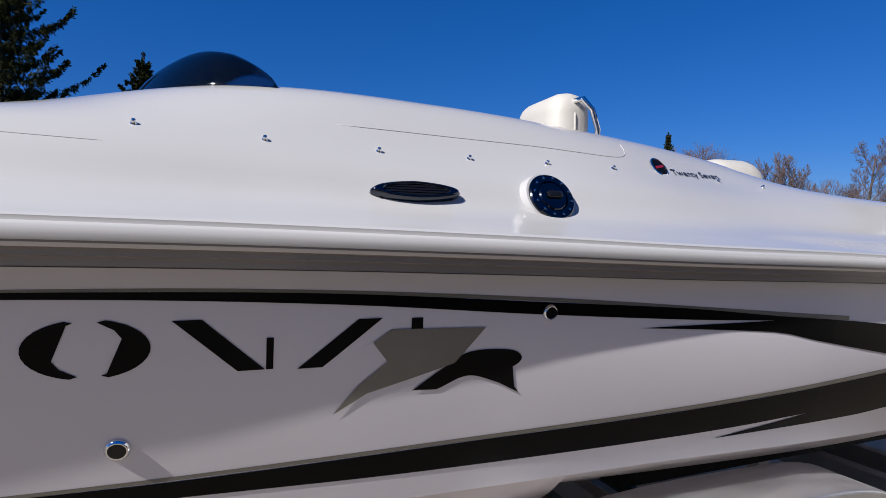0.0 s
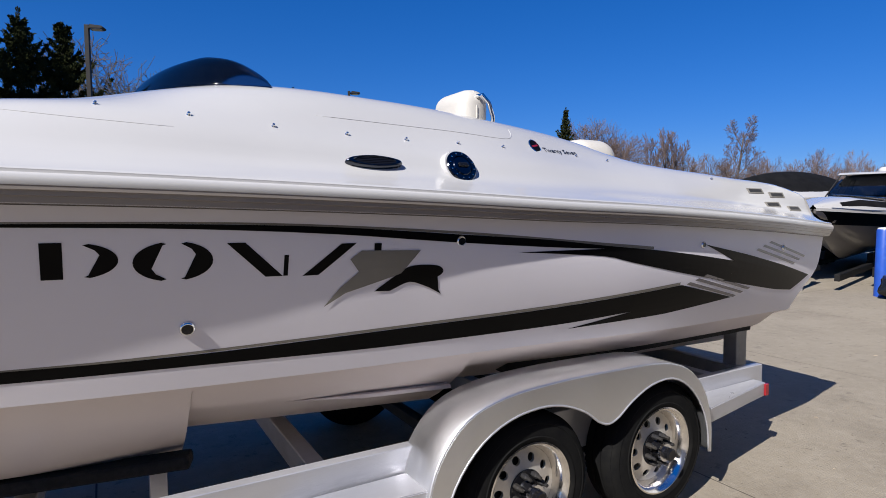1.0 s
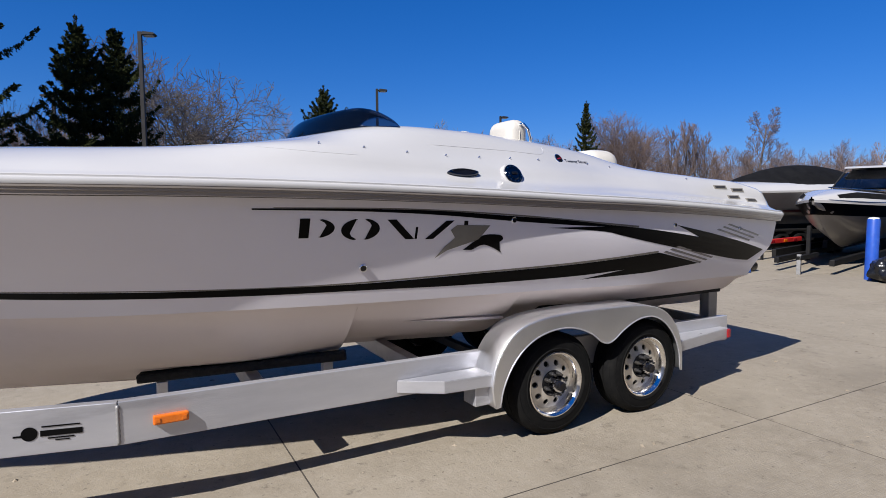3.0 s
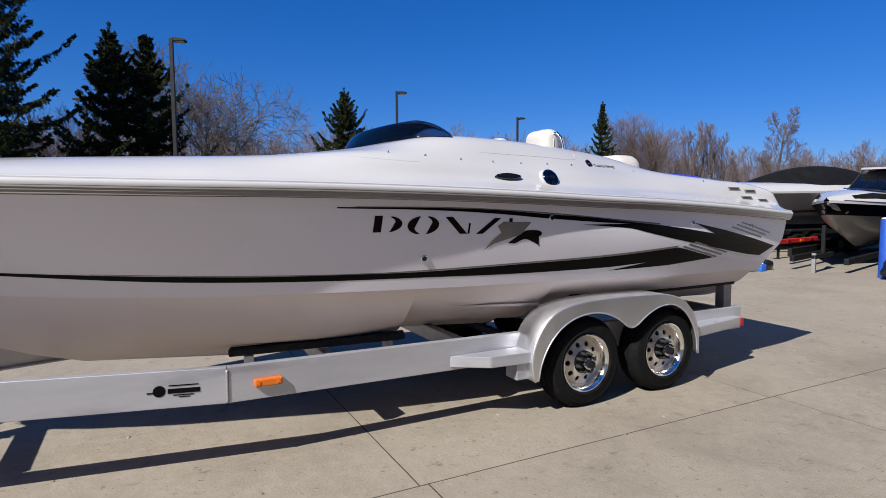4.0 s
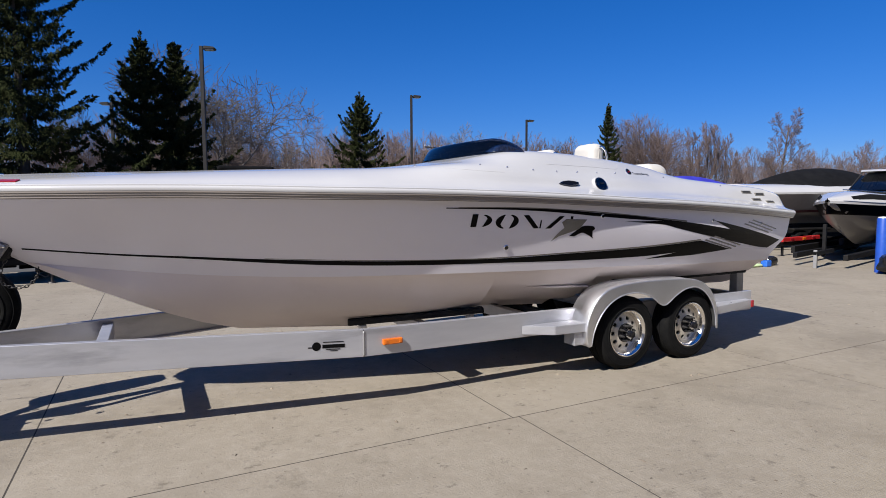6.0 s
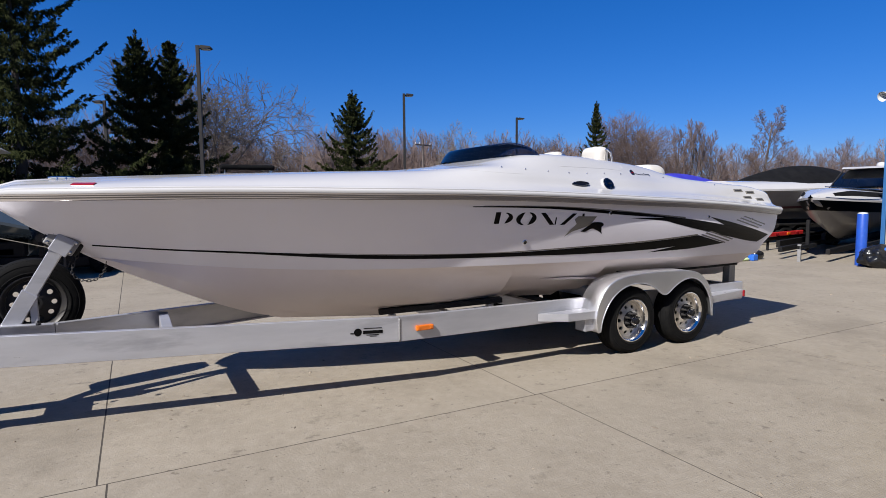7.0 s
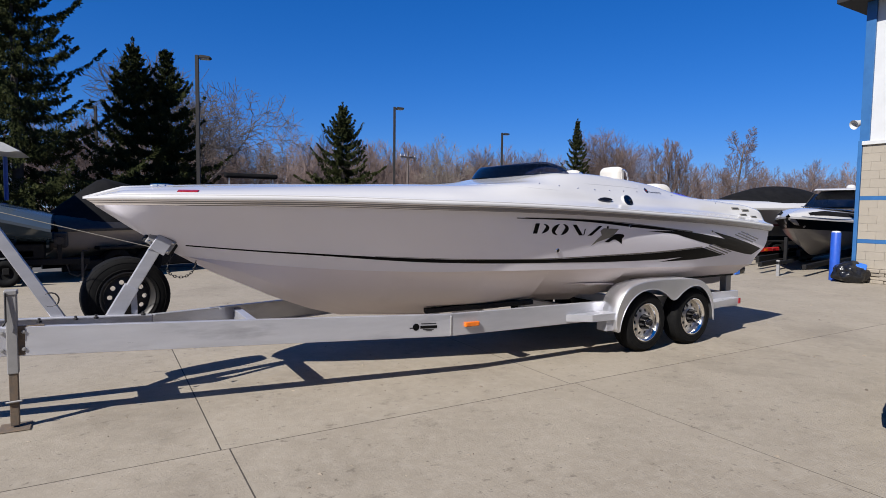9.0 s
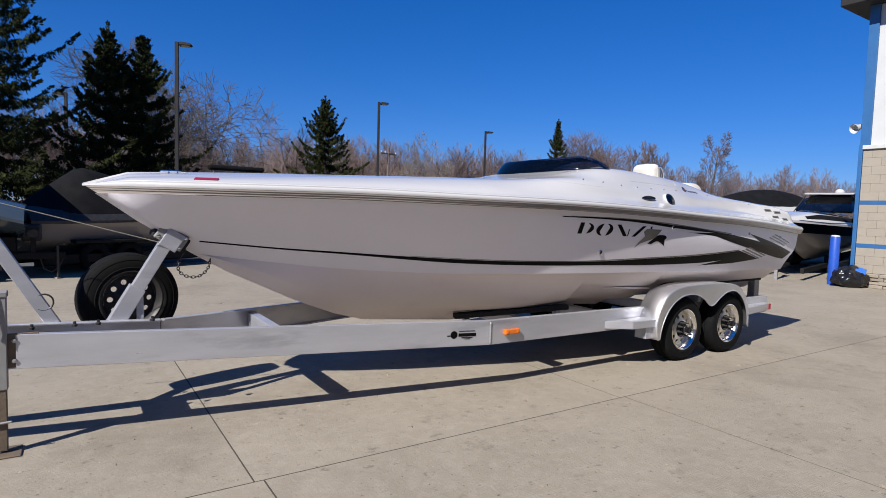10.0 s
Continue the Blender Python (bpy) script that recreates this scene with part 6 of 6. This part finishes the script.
def build_tow_dolly():
    """The dark tongue end of an empty trailer among the covered boats."""
    d = thing("trailer_dolly", "low black trailer dolly with a jack post and winch", "trailer", at=(-7.15, 10.42, 0))
    boxed("drawbar", (-0.35, -0.06, 0.40), (1.22, 0.06, 0.53), M_FRAME, d, 0.01)
    boxed("side_rail", (-0.35, 0.45, 0.36), (0.95, 0.55, 0.52), M_FRAME, d, 0.01)
    boxed("cross_beam", (-0.30, -0.5, 0.26), (-0.18, 0.62, 0.395), M_FRAME, d, 0.01)
    boxed("tool_box", (-0.15, -0.02, 0.535), (0.38, 0.48, 0.86), M_FRAME, d, 0.03)
    jack = bar("jack_post", [(1.08, -0.085, 0.02), (1.08, -0.085, 0.66)], 0.026, M_DARK, d, 12)
    part("foot_plate", lathe(bmesh.new(), [(0.0001, 0.03), (0.07, 0.028), (0.085, 0.0), (0.0001, 0.0)], 20, Matrix.Translation((1.08, -0.085, 0.0))), M_DARK, jack)
    bar("crank_handle", [(1.08, -0.085, 0.66), (1.08, -0.085, 0.70), (1.20, -0.10, 0.70), (1.20, -0.10, 0.76)], 0.009, M_DARK, jack, 6)
    boxed("winch_post", (0.62, -0.045, 0.53), (0.71, 0.045, 1.02), M_FRAME, d, 0.01)
    part("winch_drum", lathe(bmesh.new(), [(0.0001, -0.09), (0.085, -0.09), (0.085, -0.075), (0.05, -0.07), (0.05, 0.07), (0.085, 0.075), (0.085, 0.09), (0.0001, 0.09)], 20, pose(0.665, -0.03, 0.93, 90)), M_DARK, d, "dark steel winch drum", angle=40)
    bar("safety_chain", [(1.18, 0.0, 0.42), (1.10, -0.02, 0.22), (0.98, -0.02, 0.13), (0.84, 0.0, 0.20), (0.78, 0.0, 0.41)], 0.014, M_DARK, d, 6)
    for y in (-0.42, 0.66):
        bm = lathe(bmesh.new(), [(0.14, -0.07), (0.24, -0.085), (0.27, -0.05), (0.275, 0.0), (0.27, 0.05), (0.24, 0.085), (0.14, 0.07), (0.13, 0.04), (0.05, 0.05), (0.0001, 0.05)], 26, pose(-0.24, y, 0.275, 90))
        part("wheel", bm, M_RUBBER, d, smooth=True)


def build_building():
    X, Y = 11.2, 2.65
    wall = boxed("wall_west", (X, -14, -0.1), (X + 0.3, Y, 7.3), M_SIDING, bevel=0)
    tagged(wall, "white metal siding wall of the workshop above block", "wall", kind="structure")
    w2 = boxed("wall_north", (X + 0.3, Y - 0.3, -0.1), (24, Y, 7.3), M_SIDING, bevel=0)
    tagged(w2, "white metal siding side wall of the workshop", "wall", kind="structure")
    # unseen wall, added to keep low sky light off the yard's shadows
    w3 = boxed("wall_south", (-34, -10.2, -0.1), (X - 0.02, -9.8, 7.3), M_SIDING, bevel=0)
    tagged(w3, "unseen plain siding wall added behind the yard to block sky light", "wall", kind="structure")
    roof = boxed("roof", (X - 0.55, -14.5, 7.1), (24.5, Y + 0.55, 7.5), M_POLE, bevel=0.02)
    tagged(roof, "dark overhanging workshop roof edge", "roof", kind="structure")
    col = boxed("trim", (X - 0.06, Y - 0.16, 3.6), (X - 0.003, Y + 0.06, 7.1), M_TRIMBLUE, bevel=0.004)
    tagged(col, "blue painted corner flashing", "trim", kind="structure")
    spout = thing("downspout", "blue metal downspout on the workshop corner", "downspout")
    boxed("pipe", (X - 0.10, Y - 0.02, 0.35), (X - 0.02, Y + 0.07, 3.62), M_TRIMBLUE, spout, 0.01)
    sill = boxed("ledge", (X - 0.12, -14, 3.50), (X - 0.003, Y - 0.02, 3.60), M_WHITEP, bevel=0.01)
    tagged(sill, "white capping ledge on the block wall", "ledge", kind="structure")
    for z in (1.0, 2.1):
        b = boxed("trim", (X - 0.075, -14, z), (X - 0.068, Y - 0.03, z + 0.10), M_TRIMBLUE, bevel=0)
        tagged(b, "blue painted block course", "trim", kind="structure")
    shape = None
    for z0, z1, n in ((0.36, 1.0, 3), (1.1, 2.1, 5), (2.2, 3.5, 6)):
        h = (z1 - z0) / n
        for r in range(n):
            for c in range(9):
                y1 = Y - 0.03 - c * 0.41 + (0.2 if r % 2 else 0.0)
                ya, yb = y1 - 0.405, min(y1, Y - 0.03)
                if yb - ya < 0.05:
                    continue
                boxed("block", (X - 0.07, ya, z0 + r * h + 0.0015), (X - 0.002, yb, z0 + (r + 1) * h - 0.0015), M_BLOCK, wall, 0.002)
    for r in range(4):
        for c in range(8):
            wdt = 0.30 + 0.13 * ((c * 7 + r * 3) % 5) / 5
            y1 = Y - 0.0 - c * 0.36 + 0.1 * (r % 2)
            dpt = 0.16 + 0.03 * ((c * 5 + r) % 3)
            boxed("stone", (X - dpt, y1 - 0.352, 0.09 * r), (X - 0.001, min(y1, Y + 0.05), 0.09 * r + 0.085), M_STONE, wall, 0.014)
    lamp = thing("flood_light", "white flood light on the workshop corner", "flood light")
    m = look((X + 0.45, Y + 0.36, 4.14), (X - 0.55, Y + 0.66, 3.80))
    bm = lathe(bmesh.new(), [(0.03, 0.18), (0.06, 0.16), (0.075, 0.05), (0.12, -0.10), (0.125, -0.12), (0.11, -0.11), (0.05, 0.0), (0.0001, 0.0)], 24, m)
    part("lamp_shade", bm, M_WHITEP, lamp, angle=40)
    bar("lamp_arm", [(X + 0.50, Y + 0.34, 4.18), (X + 0.54, Y + 0.18, 4.18), (X + 0.54, Y + 0.0, 4.10)], 0.03, M_WHITEP, lamp, 10)


def build_yard_things():
    post = thing("bollard", "blue painted steel bollard with pale rounded top", "bollard", at=(10.84, 2.99, 0))
    part("post", lathe(bmesh.new(), [(0.115, -0.02), (0.115, 1.235), (0.10, 1.265)], 28), M_BLUE, post, angle=40)
    part("cap", lathe(bmesh.new(), [(0.105, 1.26), (0.085, 1.287), (0.0001, 1.297)], 28), M_WHITEP, post, "weathered pale cap", smooth=True)
    rng = np.random.default_rng(3)
    bm = bmesh.new()
    bmesh.ops.create_icosphere(bm, subdivisions=4, radius=1)
    for v in bm.verts:
        n = noise.noise(v.co * 2.1) * 0.22 + noise.noise(v.co * 5.0) * 0.10
        v.co *= 1 + n
        v.co.x *= 0.33
        v.co.y *= 0.38
        v.co.z = max(v.co.z * 0.31 + 0.23, 0.0)
    bag = part("rubbish_bag", bm, M_BAG, None, smooth=True)
    bag.location = (10.72, 2.56, 0)
    bag.rotation_euler = (0, 0, 0.6)
    tagged(bag, "shiny black plastic rubbish bag slumped by the bollard", "bag")
    tarp = part("blue_scrap", box(bmesh.new(), (-0.12, -0.14, 0.0), (0.12, 0.14, 0.07), 0.03), M_BRIGHTBLUE, None, angle=50)
    tarp.location = (10.74, 2.36, 0.40)
    tarp.rotation_euler = (0.3, -0.5, 0.3)
    tagged(tarp, "crumpled bright blue plastic on the bag", "plastic")
    can = boxed("blue_bucket", (9.62, 4.93, 0), (9.82, 5.10, 0.16), M_BRIGHTBLUE, bevel=0.02)
    tagged(can, "small blue container on the concrete", "container")
    rag = part("green_cloth", box(bmesh.new(), (9.15, 5.0, 0), (9.60, 5.22, 0.08), 0.045), M_GREENP, None, angle=60)
    tagged(rag, "crumpled pale green cloth on the concrete", "cloth")
    kit = part("black_bag", box(bmesh.new(), (9.86, 5.02, 0), (10.28, 5.32, 0.24), 0.10), M_BAG, None, angle=60)
    tagged(kit, "small black bag lying on the concrete", "bag")


def build_car():
    """A dark car whose nose reaches into the yard."""
    car = thing("parked_car", "dark glossy car with a grey bumper parked on the concrete", "car", at=(-0.93, -2.80, 0), turn=15)
    def loft_body(rows, name, mat, label="", r=0.09):
        v = []
        for x, z0, z1, y0, y1 in rows:
            q = min(r, 0.45 * (z1 - z0))
            for cy, cz, a0 in ((y1 - q, z0 + q, -90), (y1 - q, z1 - q, 0), (y0 + q, z1 - q, 90), (y0 + q, z0 + q, 180)):
                for k in range(5):
                    a = radians(a0 + 22.5 * k)
                    v.append((x, cy + q * math.cos(a), cz + q * math.sin(a)))
        f = grid_faces(len(rows), 20, True)
        f += [tuple(range(19, -1, -1)), tuple(range(20 * (len(rows) - 1), 20 * len(rows)))]
        return sharpen(link(name, v, f, mat, car, True, label), 45)
    loft_body([(0.0, 0.62, 0.74, -1.50, -0.26), (0.04, 0.61, 0.78, -1.60, -0.12), (0.14, 0.59, 0.81, -1.70, -0.04), (0.35, 0.58, 0.84, -1.76, -0.01), (1.2, 0.56, 0.97, -1.78, 0.0), (3.4, 0.50, 1.0, -1.80, 0.0), (4.4, 0.50, 0.98, -1.75, -0.05), (4.6, 0.55, 0.85, -1.6, -0.2)], "body", M_CARBODY, "", 0.14)
    loft_body([(1.0, 0.26, 0.62, -1.76, -0.01), (2.9, 0.26, 0.60, -1.76, -0.01)], "sill", M_CARBODY)
    loft_body([(1.15, 0.92, 1.0, -1.68, -0.12), (1.9, 0.92, 1.45, -1.55, -0.25), (3.2, 0.92, 1.50, -1.55, -0.25), (4.2, 0.92, 1.08, -1.65, -0.15)], "cabin", M_SMOKE, "tinted car glazing")
    loft_body([(-0.03, 0.48, 0.655, -1.46, -0.26), (0.02, 0.44, 0.665, -1.60, -0.11), (0.12, 0.43, 0.67, -1.70, -0.035), (0.32, 0.43, 0.67, -1.76, -0.005)], "bumper", M_CARGREY, "pale grey front bumper", 0.05)
    loft_body([(-0.035, 0.43, 0.49, -1.40, -0.30), (0.015, 0.39, 0.45, -1.56, -0.14), (0.12, 0.385, 0.44, -1.66, -0.06), (0.30, 0.385, 0.44, -1.72, -0.02)], "bumper_lip", M_DARK, "black bumper lip", 0.03)
    for y in (-1.42, -0.34):
        boxed("headlight", (0.0, y - 0.16, 0.70), (0.12, y + 0.10, 0.79), M_WHITEP, car, 0.03)
    for x in (0.58, 3.65):
        for y in (-0.20, -1.62):
            bm = lathe(bmesh.new(), [(0.20, -0.10), (0.30, -0.11), (0.33, -0.08), (0.335, 0.0), (0.33, 0.08), (0.30, 0.115), (0.20, 0.115), (0.19, 0.09), (0.06, 0.10), (0.0001, 0.10)], 28, pose(x, y, 0.335, -90))
            part("wheel", bm, M_RUBBER, car, smooth=True)


build_ground()
build_boat()
build_trailer()
build_right_boats()
build_left_boats()
build_tow_dolly()
build_building()
build_car()
build_yard_things()
build_lamp_post((-1.88, 23.5, 0), 8.52, -20)
build_lamp_post((10.69, 29.24, 0), 8.37, -20)
build_lamp_post((23.0, 34.25, 0), 8.25, -20)
build_utility_pole((22.3, 50.0, 0), 8.0, 20)
build_lamp_post((-5.9, 35.0, 0), 7.6, 160)
build_spruce((-8.6, 24.0, 0), 13.2, 5.6, 1, 1, 1.2, slim=0.9)
build_spruce((-4.25, 27.0, 0), 9.75, 6.6, 2, 2, 1.6)
build_spruce((8.6, 33.0, 0), 9.0, 4.9, 3, 1, 1.25)
build_spruce((42.0, 45.4, 0), 12.6, 3.6, 4)
build_spruce((-13.5, 22.5, 0), 12.0, 4.6, 6, 1, 1.2)
build_bare_tree((1.9, 47.0, 0), 14.6, 11, M_DARKBARK, "broad crooked leafless tree with pale grey limbs", 0.34, thin=0.022, stem=0.34, angle=50, lift=0.03, kids=7, wobble=0.12, first=0.35, ratio=0.74)
build_bare_tree((53.5, 50.0, 0), 13.4, 12, M_TWIG, "round-crowned leafless tree with fine twigs", 0.24, thin=0.015, stem=0.30, angle=40, lift=0.06, kids=8, wobble=0.06, first=0.45, ratio=0.72)
build_bare_tree((78.8, 49.8, 0), 15.5, 13, M_TWIG, "tall slender leafless tree with upswept limbs", 0.26, thin=0.014, stem=0.80, angle=46, lift=0.07, kids=9, wobble=0.045, first=0.15, ratio=0.46)
for k, (x, h) in enumerate(((63.0, 12.0), (65.5, 13.2), (68.0, 12.6), (70.5, 11.6))):
    build_bare_tree((x, 51.0, 0), h, 20 + k, M_TWIG, "upright leafless tree in a close clump", 0.16, thin=0.015, stem=0.6, angle=24, lift=0.12, kids=6, wobble=0.06, first=0.15, ratio=0.6)
build_bare_tree((29.0, 52.0, 0), 10.5, 15, M_TWIG_PALE, "pale leafless tree with spreading crown", 0.18, stem=0.35, angle=42, lift=0.05, kids=6, wobble=0.08, first=0.3, ratio=0.68)
build_far_woods()
build_pavement()
